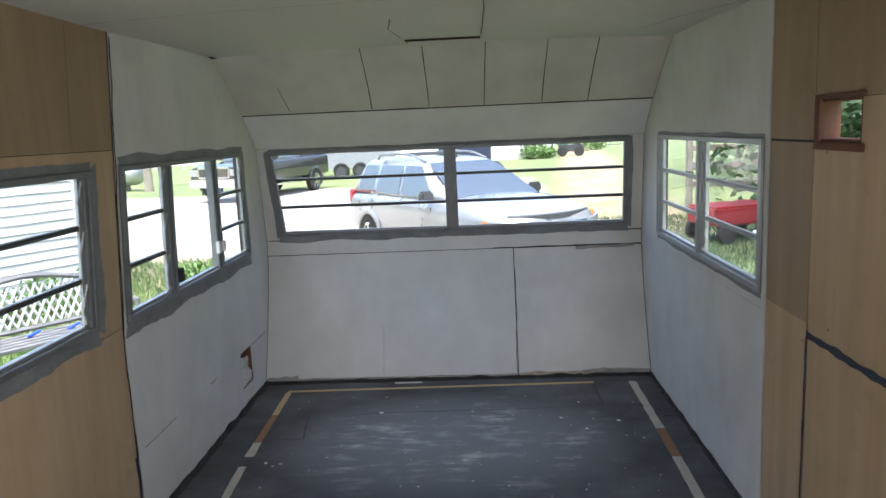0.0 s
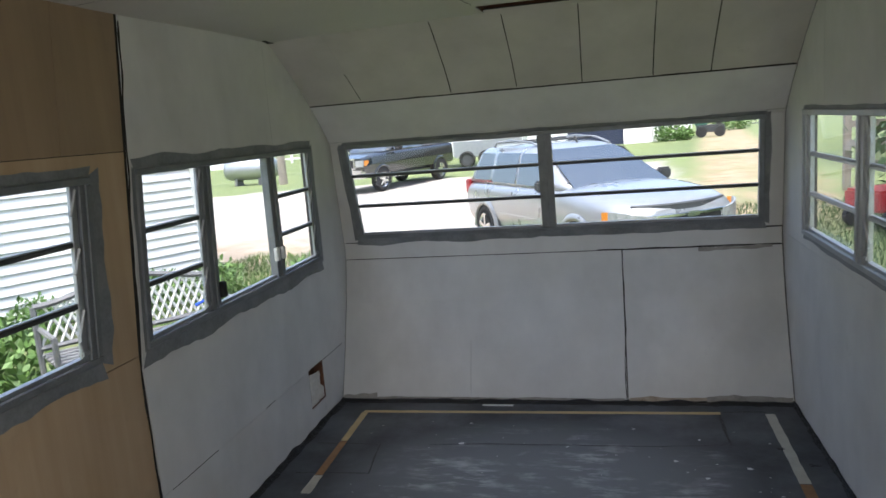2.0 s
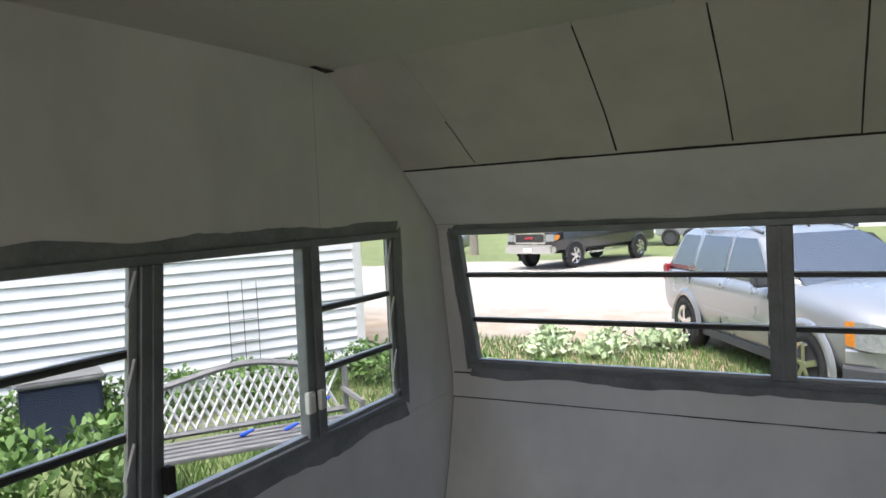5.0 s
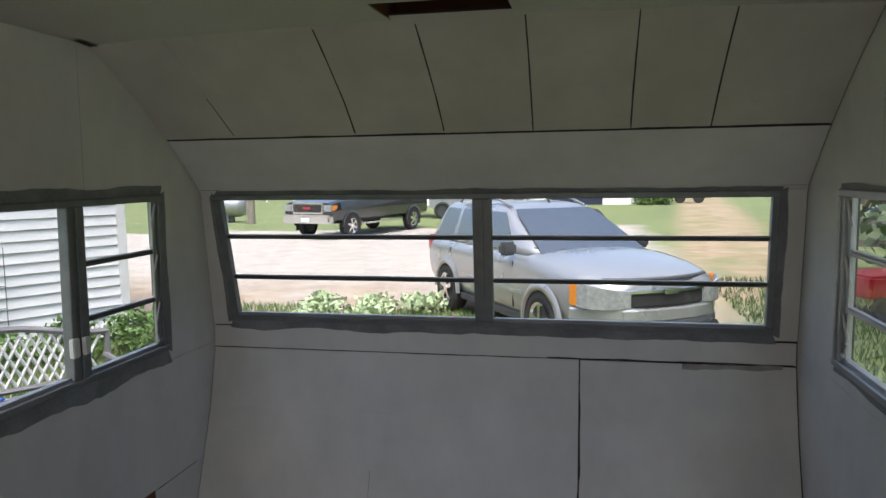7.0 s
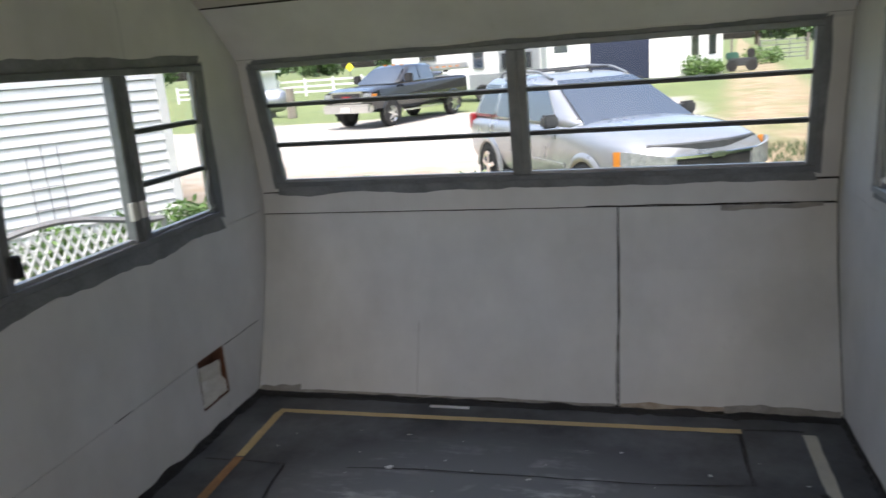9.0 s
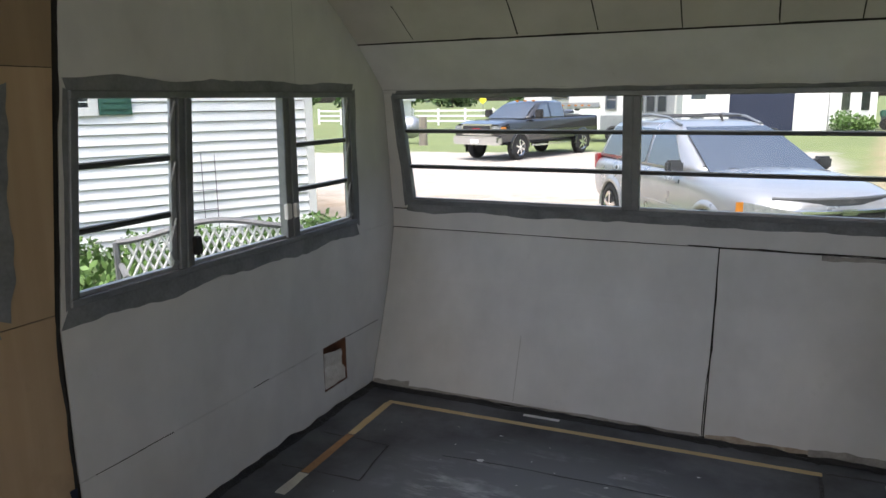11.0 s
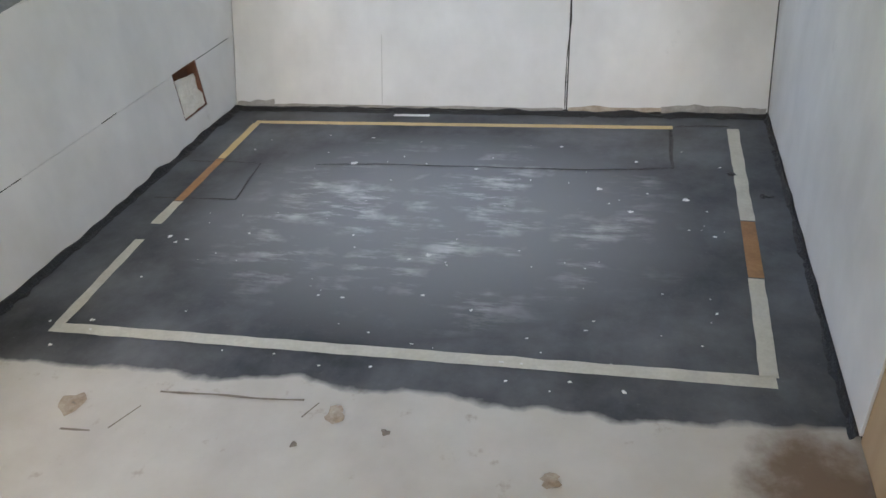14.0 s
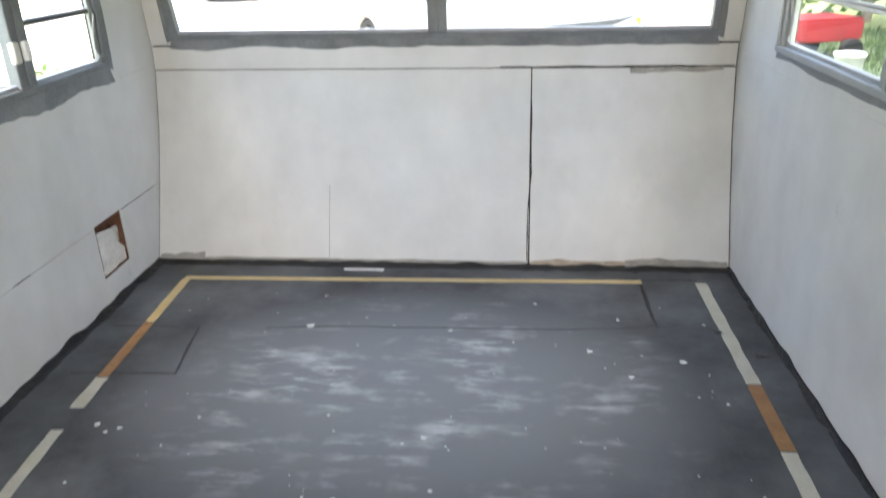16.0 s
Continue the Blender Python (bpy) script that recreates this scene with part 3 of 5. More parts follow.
def paint_ring(name, place, win, widths, seed, parent, material="gray", inset=0.006):
    """Brushed-on grey sealer round a window, with a ragged outer edge. widths: low u, high u, low v, high v."""
    a, b, c, e = win
    bm = bmesh.new()
    sides = [((a, c), (b, c), (0, -1), widths[2]), ((b, c), (b, e), (1, 0), widths[1]), ((b, e), (a, e), (0, 1), widths[3]), ((a, e), (a, c), (-1, 0), widths[0])]
    for s, (p, q, out, w) in enumerate(sides):
        n = max(4, int(math.hypot(q[0] - p[0], q[1] - p[1]) / 0.012))
        rows = []
        for k in range(n + 1):
            u, v = p[0] + (q[0] - p[0]) * k / n, p[1] + (q[1] - p[1]) * k / n
            ww = w * (1 + 0.5 * noise.noise(Vector((k * 0.05, seed + s, 0))) + 0.14 * noise.noise(Vector((k * 0.23, seed, s))))
            ext = 0
            if k in (0, n):
                ext = w * 0.8
            tx, ty = (q[0] - p[0]) / n, (q[1] - p[1]) / n
            ln = math.hypot(tx, ty)
            sg = -1 if k == 0 else 1
            rows.append([bm.verts.new(place(u - out[0] * inset, v - out[1] * inset, -0.0016 - 0.0001 * s)), bm.verts.new(place(u + out[0] * ww + sg * ext * tx / ln * 0.6, v + out[1] * ww + sg * ext * ty / ln * 0.6, -0.0016 - 0.0001 * s))])
        for r, t in zip(rows, rows[1:]):
            bm.faces.new((r[0], t[0], t[1], r[1]))
    return part(name, bm, material, parent)


paint_ring("sealer_band", on_front, FRONT_WIN, (0.022, 0.026, 0.034, 0.016), 1.0, wall_front)
paint_ring("sealer_band", on_left, LEFT_WIN, (0.014, 0.03, 0.055, 0.035), 2.0, wall_left)
paint_ring("sealer_band", on_right, RIGHT_WIN, (0.01, 0.012, 0.022, 0.016), 3.0, wall_right)
paint_ring("sealer_band", on_left, NEAR_WIN, (0.04, 0.05, 0.05, 0.03), 4.0, wall_left)

# ragged black sealant where the walls meet the floor
def sealant(name, p, q, w, seed, up):
    bm = bmesh.new()
    p, q = Vector(p), Vector(q)
    n = int((q - p).length / 0.02)
    side = Vector((0, 0, 1)).cross(q - p).normalized()
    rows = []
    for k in range(n + 1):
        c = p + (q - p) * k / n
        ww = w * (1 + 0.6 * noise.noise(Vector((k * 0.12, seed, 0))) + 0.7 * noise.noise(Vector((k * 0.53, seed + 2, 0))))
        hh = up * (1 + 0.9 * noise.noise(Vector((k * 0.17, seed + 5, 0))))
        rows.append([bm.verts.new(c + side * ww + Vector((0, 0, 0.001))), bm.verts.new(c + side * ww * 0.6 + Vector((0, 0, 0.005))), bm.verts.new(c + side * 0.006 + Vector((0, 0, hh))), bm.verts.new(c + Vector((0, 0, hh)))])
    for r, t in zip(rows, rows[1:]):
        for i in range(3):
            bm.faces.new((r[i], t[i], t[i + 1], r[i + 1]))
    ob = part(name, bm, "tar")
    return tagged(ob, "ragged black sealant along the foot of the wall", "sealant", kind="structure")


sealant("trim", (-1.149, 5.0, 0), (-1.149, 3.38, 0), 0.026, 1, 0.018)
sealant("trim", (1.149, 3.36, 0), (1.149, 5.0, 0), 0.017, 2, 0.014)
sealant("trim", (1.149, 4.999, 0), (-1.149, 4.999, 0), 0.022, 3, 0.016)


# windows: aluminium frames, louvre panes with rails, side arms
def pbox(place, u0, u1, v0, v1, d0, d1, bevel=0.0025):
    bm = bmesh.new()
    vs = [bm.verts.new(place(u, v, d)) for u in (u0, u1) for v in (v0, v1) for d in (d0, d1)]
    for q in ((0, 1, 3, 2), (4, 6, 7, 5), (0, 4, 5, 1), (2, 3, 7, 6), (0, 2, 6, 4), (1, 5, 7, 3)):
        bm.faces.new([vs[i] for i in q])
    if bevel:
        bmesh.ops.bevel(bm, geom=bm.edges[:], offset=bevel, segments=1, affect="EDGES")
    return bm


def pane(place, u0, u1, v0, v1, parent, tilt=0.0, d=0.012):
    bm = bmesh.new()
    lo, hi = d + tilt, d
    vs = [bm.verts.new(place(u, v, e)) for u, v, e in ((u0, v0, lo), (u1, v0, lo), (u1, v1, hi), (u0, v1, hi))]
    bm.faces.new(vs)
    ob = part("pane", bm, "glass", parent)
    ob.visible_shadow = False
    return ob


def window(name, place, win, sections, rails, label, frame_mat, rail_mat, arm_side, rim=0.022, lip=0.012, arm_scale=1.0):
    """sections: (low u, high u, louvred). Between the sections stand the mullions."""
    a, b, c, e = win
    w = thing(name, label, "window", kind="structure")
    part("head", pbox(place, a, b, e - rim, e, -lip, 0.026), frame_mat, w)
    part("sill", pbox(place, a, b, c, c + rim, -lip, 0.026), frame_mat, w)
    part("sill_track", pbox(place, a + rim, b - rim, c + rim, c + rim + 0.012, 0.002, 0.024, 0.001), "alu", w, "bright aluminium sill track")
    edges = [a] + [x for s in sections for x in s[:2]] + [b]
    for k in range(0, len(edges), 2):
        lo, hi = edges[k], edges[k + 1]
        jamb = part("mullion" if 0 < k < len(edges) - 2 else "jamb", pbox(place, lo, hi, c + rim, e - rim, -lip + 0.002, 0.026), frame_mat, w)
        if hi - lo > 0.05:
            part("rib", pbox(place, lo + (hi - lo) * 0.42, lo + (hi - lo) * 0.58, c + rim, e - rim, -lip - 0.005, -lip + 0.002, 0.001), frame_mat, jamb)
    v0, v1 = c + rim + 0.012, e - rim
    for u0, u1, louvred in sections:
        if not louvred:
            pane(place, u0, u1, v0, v1, w)
            continue
        levels = [v0, *rails, v1]
        for k, (lo, hi) in enumerate(zip(levels, levels[1:])):
            pane(place, u0 + 0.004, u1 - 0.004, lo, hi, w, 0.014)
        for r in rails:
            rail = part("louvre_rail", pbox(place, u0, u1, r - 0.007, r + 0.007, 0.002, 0.028, 0.003), rail_mat, w)
            part("rail_lip", pbox(place, u0, u1, r + 0.008, r + 0.012, 0.004, 0.018, 0), "alu", rail, "bright aluminium edge")
        if arm_side:
            u = u1 - 0.012 if arm_side > 0 else u0 + 0.012
            part("arm_channel", pbox(place, u - 0.014, u + 0.011, v0, v1, 0.0, 0.012, 0.002), "alu", w, "pale aluminium operator channel")
            for r in [*rails, v1]:
                bm = bmesh.new()
                cyl(bm, place(u, r - 0.01, -0.006), place(u - arm_side * 0.014, r - 0.085, 0.004), 0.005, 0.0065, 6)
                part("louvre_arm", bm, "alu", w)
            bm = bmesh.new()
            cyl(bm, place(u, v0 + 0.01, 0.0), place(u - arm_side * 0.02, v0 + 0.05, 0.0), 0.006, 0.004, 8)
            cyl(bm, place(u - 0.012, v0 + 0.012, 0.002), place(u + 0.012, v0 + 0.012, 0.002), 0.008, 0.008, 8)
            part("crank", bm, "alu", w)
    return w


window("window_1", on_front, FRONT_WIN, [(-1.02, -0.028, True), (0.045, 1.035, True)], (1.037, 1.205), "long grey aluminium louvre window, three panes high", "alu_dark", "bar", 0)
window("window_2", on_left, LEFT_WIN, [(3.45, 3.825, True), (3.89, 4.398, False), (4.48, 4.885, True)], (1.006, 1.182), "grey aluminium window, louvred at both ends", "alu_dark", "bar", 1)
window("window_3", on_left, NEAR_WIN, [(1.99, 3.155, True)], (1.02, 1.195), "wide grey aluminium louvre window in tan wall", "alu_dark", "bar", 1)
window("window_4", on_right, RIGHT_WIN, [(3.43, 4.07, True), (4.15, 4.80, True)], (1.037, 1.205), "bright bare aluminium louvre window, two bays wide", "alu", "alu", 1)
latch = thing("window_latch", "small white plastic latch on window mullion", "latch")
part("latch_plate", bar_bm(-1.147, -1.128, 4.39, 4.42, 0.905, 0.965, 0.003), "plastic", latch)
part("latch_knob", bar_bm(-1.13, -1.115, 4.425, 4.45, 0.91, 0.965, 0.003), "plastic", latch)
catch = thing("window_catch", "small black catch on window mullion", "catch")
part("catch_body", bar_bm(-1.145, -1.12, 3.893, 3.918, 0.865, 0.925, 0.003), "rubber", catch)

# hole cut low in the white wall, with torn lining
vent = thing("wall_outlet_hole", "rough hole cut in white wall, torn pale lining showing", "hole")
for nm, dm in (("edge", (-1.20, -1.153, 4.611, 4.618, 0.109, 0.309)), ("edge", (-1.20, -1.153, 4.787, 4.794, 0.109, 0.309)), ("edge", (-1.20, -1.153, 4.619, 4.786, 0.302, 0.309)), ("edge", (-1.20, -1.153, 4.619, 4.786, 0.109, 0.116))):
    part(nm, bar_bm(*dm, 0), "brown", vent)
part("back_board", bar_bm(-1.212, -1.2, 4.58, 4.82, 0.08, 0.34, 0), "brown", vent)
bm = bmesh.new()
rows = []
for i in range(9):
    rows.append([bm.verts.new((-1.163 + 0.010 * noise.noise(Vector((i * 0.7, j * 0.9, 3))) + (0.008 if i < 4 else -0.01), 4.612 + 0.18 * j / 6 + 0.012 * noise.noise(Vector((i, j, 9))), 0.11 + 0.165 * i / 8 * (1 - 0.025 * j))) for j in range(7)])
for r, s in zip(rows, rows[1:]):
    for j in range(6):
        bm.faces.new((r[j], r[j + 1], s[j + 1], s[j]))
part("torn_lining", bm, "insul", vent, "torn cream insulation", True)

# hole high in the tan wall, framed in bare wood
port = thing("wall_port_hole", "small rectangular hole framed in bare brown wood", "hole")
y0, y1, z0, z1 = RIGHT_HOLE
for dm in ((1.151, 1.21, y0 + 0.001, y0 + 0.009, z0 + 0.001, z1 - 0.001), (1.151, 1.21, y1 - 0.009, y1 - 0.001, z0 + 0.001, z1 - 0.001), (1.151, 1.21, y0 + 0.009, y1 - 0.009, z0 + 0.001, z0 + 0.009), (1.151, 1.21, y0 + 0.009, y1 - 0.009, z1 - 0.009, z1 - 0.001)):
    part("lining", bar_bm(*dm, 0), "brown", port)
part("frame_batten", bar_bm(1.138, 1.149, y1 - 0.03, y1, z0, z1, 0.002), "brown", port)
part("frame_batten", bar_bm(1.138, 1.149, y0 - 0.02, y1, z0 - 0.022, z0, 0.002), "brown", port)
part("frame_batten", bar_bm(1.138, 1.149, y0 - 0.02, y1, z1, z1 + 0.012, 0.002), "brown", port)

# painted lines on the tan wall
crack("stripe", [(3.034, 0.808), (2.2, 0.812), (0.6, 0.81)], 0.028, on_right, 4.4, wall_right, -0.002, "navy", 0.12)
crack("stripe", [(3.034, 0.80), (3.036, 0.4), (3.037, 0.02)], 0.014, on_right, 4.9, wall_right, -0.002, "navy", 0.2)
crack("joint", [(3.385, 0.02), (3.382, 0.6), (3.388, 1.2), (3.395, 1.85)], 0.012, on_left, 5.9, wall_left, -0.002)
crack("joint", [(3.38, 0.02), (3.378, 0.3)], 0.03, on_left, 6.9, wall_left, -0.0025, "navy")
crack("panel_crack", [(0.374, 0.62), (0.378, 0.35), (0.366, 0.2), (0.368, 0.02)], 0.0045, on_front, 7.4, wall_front)


# masking tape round the black area
def strip(name, p, q, w, material, seed, label):
    bm = bmesh.new()
    p, q = Vector((*p, 0.0)), Vector((*q, 0.0))
    n = max(3, int((q - p).length / 0.03))
    s = Vector((0, 0, 1)).cross((q - p).normalized())
    rows = []
    for k in range(n + 1):
        c = p + (q - p) * k / n
        h = w / 2
        rows.append([bm.verts.new(c + s * (h * g + 0.0035 * noise.noise(Vector((k * 0.4, seed, g)))) + Vector((0, 0, 0.0022))) for g in (-1, 1)])
    for r, t in zip(rows, rows[1:]):
        bm.faces.new((r[0], t[0], t[1], r[1]))
    return tagged(part(name, bm, material), label, "tape", "tape round the floor")


strip("masking_tape", (-0.975, 4.855), (0.795, 4.885), 0.030, "tape_yellow", 1, "long yellowed masking tape across black floor by front wall")
strip("masking_tape", (-0.965, 4.84), (-0.955, 4.50), 0.034, "tape_yellow", 2, "yellowed masking tape on black floor")
strip("masking_tape", (-0.955, 4.495), (-0.945, 4.16), 0.036, "tape_rust", 3, "rust-stained masking tape on black floor")
strip("masking_tape", (-0.945, 4.155), (-0.94, 4.0), 0.042, "tape", 4, "short pale masking tape on black floor")
strip("masking_tape", (-0.938, 3.90), (-0.91, 3.455), 0.036, "tape", 5, "pale masking tape on black floor")
strip("masking_tape", (-0.925, 3.44), (1.01, 3.51), 0.040, "tape", 6, "long pale masking tape across the painted edge")
strip("masking_tape", (1.012, 4.885), (1.008, 4.22), 0.042, "tape", 7, "pale scuffed masking tape on black floor")
strip("masking_tape", (1.008, 4.215), (1.004, 3.92), 0.042, "tape_rust", 8, "rust-stained masking tape on black floor")
strip("masking_tape", (1.004, 3.915), (0.995, 3.525), 0.042, "tape", 9, "pale masking tape near the painted edge")


def on_floor(u, v, d):
    return (u, v, -d)


for k, (pts, w) in enumerate([([(-1.08, 4.475), (-0.765, 4.475), (-0.73, 4.19), (-1.06, 4.175)], 0.010), ([(0.79, 4.89), (0.79, 4.545)], 0.014), ([(0.80, 4.90), (1.0, 4.905)], 0.014), ([(-0.53, 4.48), (-0.3, 4.50)], 0.008), ([(-0.3, 4.50), (0.5, 4.515), (0.79, 4.545)], 0.007)]):
    crack("floor_joint", pts, w, on_floor, k + 11.5, floor, -0.0018, "tar", 0.5)
for k, (pts, w) in enumerate([([(-0.45, 3.252), (-0.07, 3.282)], 0.008), ([(-0.03, 3.28), (-0.055, 3.23)], 0.006), ([(-0.47, 3.20), (-0.51, 3.12)], 0.005), ([(-0.63, 3.10), (-0.55, 3.105)], 0.006)]):
    crack("floor_scratch", pts, w, on_floor, k + 21.5, floor, -0.0015, "old_wood")


def blot(name, x, y, r, material, seed, label, category, squash=1.0):
    bm = bmesh.new()
    c = bm.verts.new((x, y, 0.004))
    ring = []
    for k in range(14):
        a = k * 2 * math.pi / 14
        rr = r * 0.75 * (1 + 0.9 * noise.noise(Vector((math.cos(a) * 1.3, math.sin(a) * 1.3, seed))))
        ring.append(bm.verts.new((x + rr * math.cos(a), y + rr * squash * math.sin(a), 0.0018)))
    for k in range(14):
        bm.faces.new((c, ring[k], ring[(k + 1) % 14]))
    return tagged(part(name, bm, material), label, category)


blot("floor_patch", -0.66, 3.185, 0.055, "stain", 3, "torn brown patch on bare beige floor", "patch", 0.8)
blot("floor_patch", -0.655, 3.18, 0.022, "old_wood", 4, "round dark screw mark on bare floor", "patch")
blot("floor_patch", 0.02, 3.25, 0.035, "stain", 5, "faint brown stain on bare beige floor", "patch")
blot("floor_patch", 0.54, 3.15, 0.032, "stain", 6, "brown torn stain on bare beige floor", "patch", 0.7)
blot("floor_patch", 0.158, 3.218, 0.014, "old_wood", 7, "grey round stain on bare beige floor", "patch")
blot("floor_patch", -0.04, 3.15, 0.012, "old_wood", 8, "small dark stain on bare beige floor", "patch")
blot("tar_spot", 1.075, 4.374, 0.028, "tar", 9, "black tar spot beside the wall", "spot", 0.7)
blot("tar_spot", 0.985, 4.52, 0.026, "tar", 10, "black tar spot on the tape", "spot", 0.6)
rng = random.Random(5)
chips = [(-0.38, 4.50, 0.02), (0.068, 3.922, 0.013), (0.10, 4.49, 0.012), (0.83, 4.33, 0.018), (0.66, 4.24, 0.014), (0.55, 4.38, 0.012), (-0.84, 3.93, 0.012), (-0.77, 3.92, 0.01), (-0.80, 3.90, 0.009)]
chips += [(rng.uniform(-0.85, 0.95), rng.uniform(3.5, 4.75), rng.choice((0.002, 0.003, 0.004, 0.006)) * rng.uniform(0.7, 1.3)) for _ in range(80)]
chips += [(rng.uniform(-1.05, 1.0), rng.uniform(3.36, 3.5), rng.uniform(0.004, 0.009)) for _ in range(14)]
for k, (x, y, r) in enumerate(chips):
    tagged(blot("paint_chip", x, y, r, "chip", k * 1.7, "small white paint chip on the floor", "paint chip", rng.uniform(0.5, 1.0)), group="paint chips on the floor")
tagged(part("paper_scrap", bar_bm(-0.36, -0.2, 4.945, 4.965, 0.0015, 0.004, 0.001), "chip"), "white paper strip at the foot of the front wall", "paper")

jug = thing("plastic_bottle", "slim white plastic bottle standing by the tan wall", "bottle", at=pose(-1.03, 2.93, 0))
bm = bmesh.new()
loft(bm, [[(q * math.cos(a), q * math.sin(a), z) for a in [k * math.pi / 9 for k in range(18)]] for q, z in ((0.04, 0.0), (0.045, 0.02), (0.045, 0.24), (0.025, 0.29))])
part("body", bm, "plastic", jug, "", True)
part("cap", cyl_bm((0, 0, 0.29), (0, 0, 0.33), 0.026, 0.026, 14), "plastic", jug)

# grime along the foot of the front wall and at the joints
for pts, w, m, s in (([(-1.14, 0.022), (-0.95, 0.03)], 0.05, "grime", 31.1), ([(-0.95, 0.02), (0.36, 0.018)], 0.014, "grime", 32.2), ([(0.38, 0.02), (0.75, 0.022)], 0.022, "stain", 33.3), ([(0.75, 0.022), (1.14, 0.024)], 0.035, "grime", 34.4)):
    crack("grime", pts, w, on_front, s, wall_front, -0.0014, m, 0.3)
crack("grime", [(1.10, 0.732), (0.75, 0.728)], 0.02, on_front, 35.5, wall_front, -0.0014, "grime", 0.3)
crack("joint", [(-1.14, 0.738), (0.15, 0.737)], 0.0035, on_front, 36.1, wall_front, -0.0013, "backing", 0.6)
crack("joint", [(0.25, 0.741), (1.14, 0.741)], 0.006, on_front, 37.1, wall_front, -0.0013, "backing", 0.6)
crack("joint", [(-0.43, 0.03), (-0.432, 0.3)], 0.0025, on_front, 61.0, wall_front, -0.001, "grime", 0.3)
crack("joint", [(1.07, 0.83), (1.145, 0.83)], 0.008, on_front, 38.1, wall_front, -0.0022)
crack("joint", [(-1.14, 0.83), (-1.06, 0.83)], 0.006, on_front, 38.6, wall_front, -0.0022)
for x, a in ((-0.405, 0.012), (-0.084, 0.0), (0.22, 0.012), (0.54, 0.0), (0.79, 0.0)):
    crack("joint", [(x, 1.60), (x + a * 0.5, 1.74), (x + a, 1.88)], 0.0062, on_front, 40 + x * 9, wall_front, -0.0014, "backing", 0.4)
crack("joint", [(-1.14, 1.591), (0.0, 1.591), (1.14, 1.592)], 0.006, on_front, 51.2, wall_front, -0.0014, "backing", 0.35)
crack("joint", [(3.45, 0.305), (3.75, 0.306)], 0.004, on_left, 52.2, wall_left, -0.0014, "backing", 0.4)
crack("joint", [(4.8, 0.306), (5.08, 0.306)], 0.004, on_left, 53.2, wall_left, -0.0014, "backing", 0.4)
crack("joint", [(4.15, 0.306), (4.24, 0.307)], 0.004, on_left, 54.2, wall_left, -0.0014, "backing", 0.4)

for y, z in ((3.05, 1.40), (3.045, 1.37), (2.77, 1.515), (3.05, 1.53), (3.33, 0.86), (2.9, 0.86), (3.06, 0.78), (2.95, 1.36)):
    tagged(part("nail_head", cyl_bm((1.149, y, z), (1.1475, y, z), 0.0035, 0.003, 8), "iron"), "small grey nail head in tan panel", "nail", "nail heads")

# outdoors
bm = bmesh.new()
vs = [bm.verts.new((x, y, GROUND)) for x, y in ((-900, -900), (900, -900), (900, 900), (-900, 900))]
bm.faces.new(vs)
tagged(part("ground", bm, "ground"), "lawn and pale gravel yard round the trailer", "ground", kind="structure")


def mirror_ring(x, half):
    return [(x, -w, z) for w, z in half] + [(x, w, z) for w, z in reversed(half)]


def wheel(parent, x, y, r, w, spokes=5, rim_mat="chrome"):
    sgn = 1 if y > 0 else -1
    bm = bmesh.new()
    prof = [(r * 0.62, 0), (r * 0.9, 0.0), (r, w * 0.15), (r, w * 0.85), (r * 0.9, w), (r * 0.62, w)]
    n = 28
    loft(bm, [[(x + rr * math.cos(a), y - sgn * d, r + rr * math.sin(a)) for rr, d in prof] for a in [k * 2 * math.pi / n for k in range(n)]] + [[(x + rr, y - sgn * d, r) for rr, d in prof]], False)
    bmesh.ops.remove_doubles(bm, verts=bm.verts, dist=0.0005)
    ob = part("tyre", bm, "rubber", None, "black rubber tyre", True)
    wh = new("wheel")
    wh.parent = parent
    ob.parent = wh
    bm = bmesh.new()
    cyl(bm, (x, y - sgn * 0.05, r), (x, y - sgn * (w - 0.02), r), r * 0.62, r * 0.62, 28)
    part("hub_well", bm, "dark_plastic", wh)
    bm = bmesh.new()
    for k in range(spokes):
        a = k * 2 * math.pi / spokes + 0.3
        m = Matrix.Translation((x, y, r)) @ Matrix.Rotation(-a, 4, "Y")
        box(bm, r * 0.08, r * 0.6, -0.02, 0.02, -r * 0.085, r * 0.085, m)
    cyl(bm, (x, y - sgn * 0.02, r), (x, y + sgn * 0.022, r), r * 0.16, r * 0.13, 14)
    for k in range(28):
        a, c = k * 2 * math.pi / 28, (k + 1) * 2 * math.pi / 28
        q = [bm.verts.new((x + rr * math.cos(t), y + sgn * d, r + rr * math.sin(t))) for rr, d, t in ((r * 0.55, -0.01, a), (r * 0.64, 0.012, a), (r * 0.64, 0.012, c), (r * 0.55, -0.01, c))]
        bm.faces.new(q)
    part("rim", bm, rim_mat, wh, "bright alloy rim")


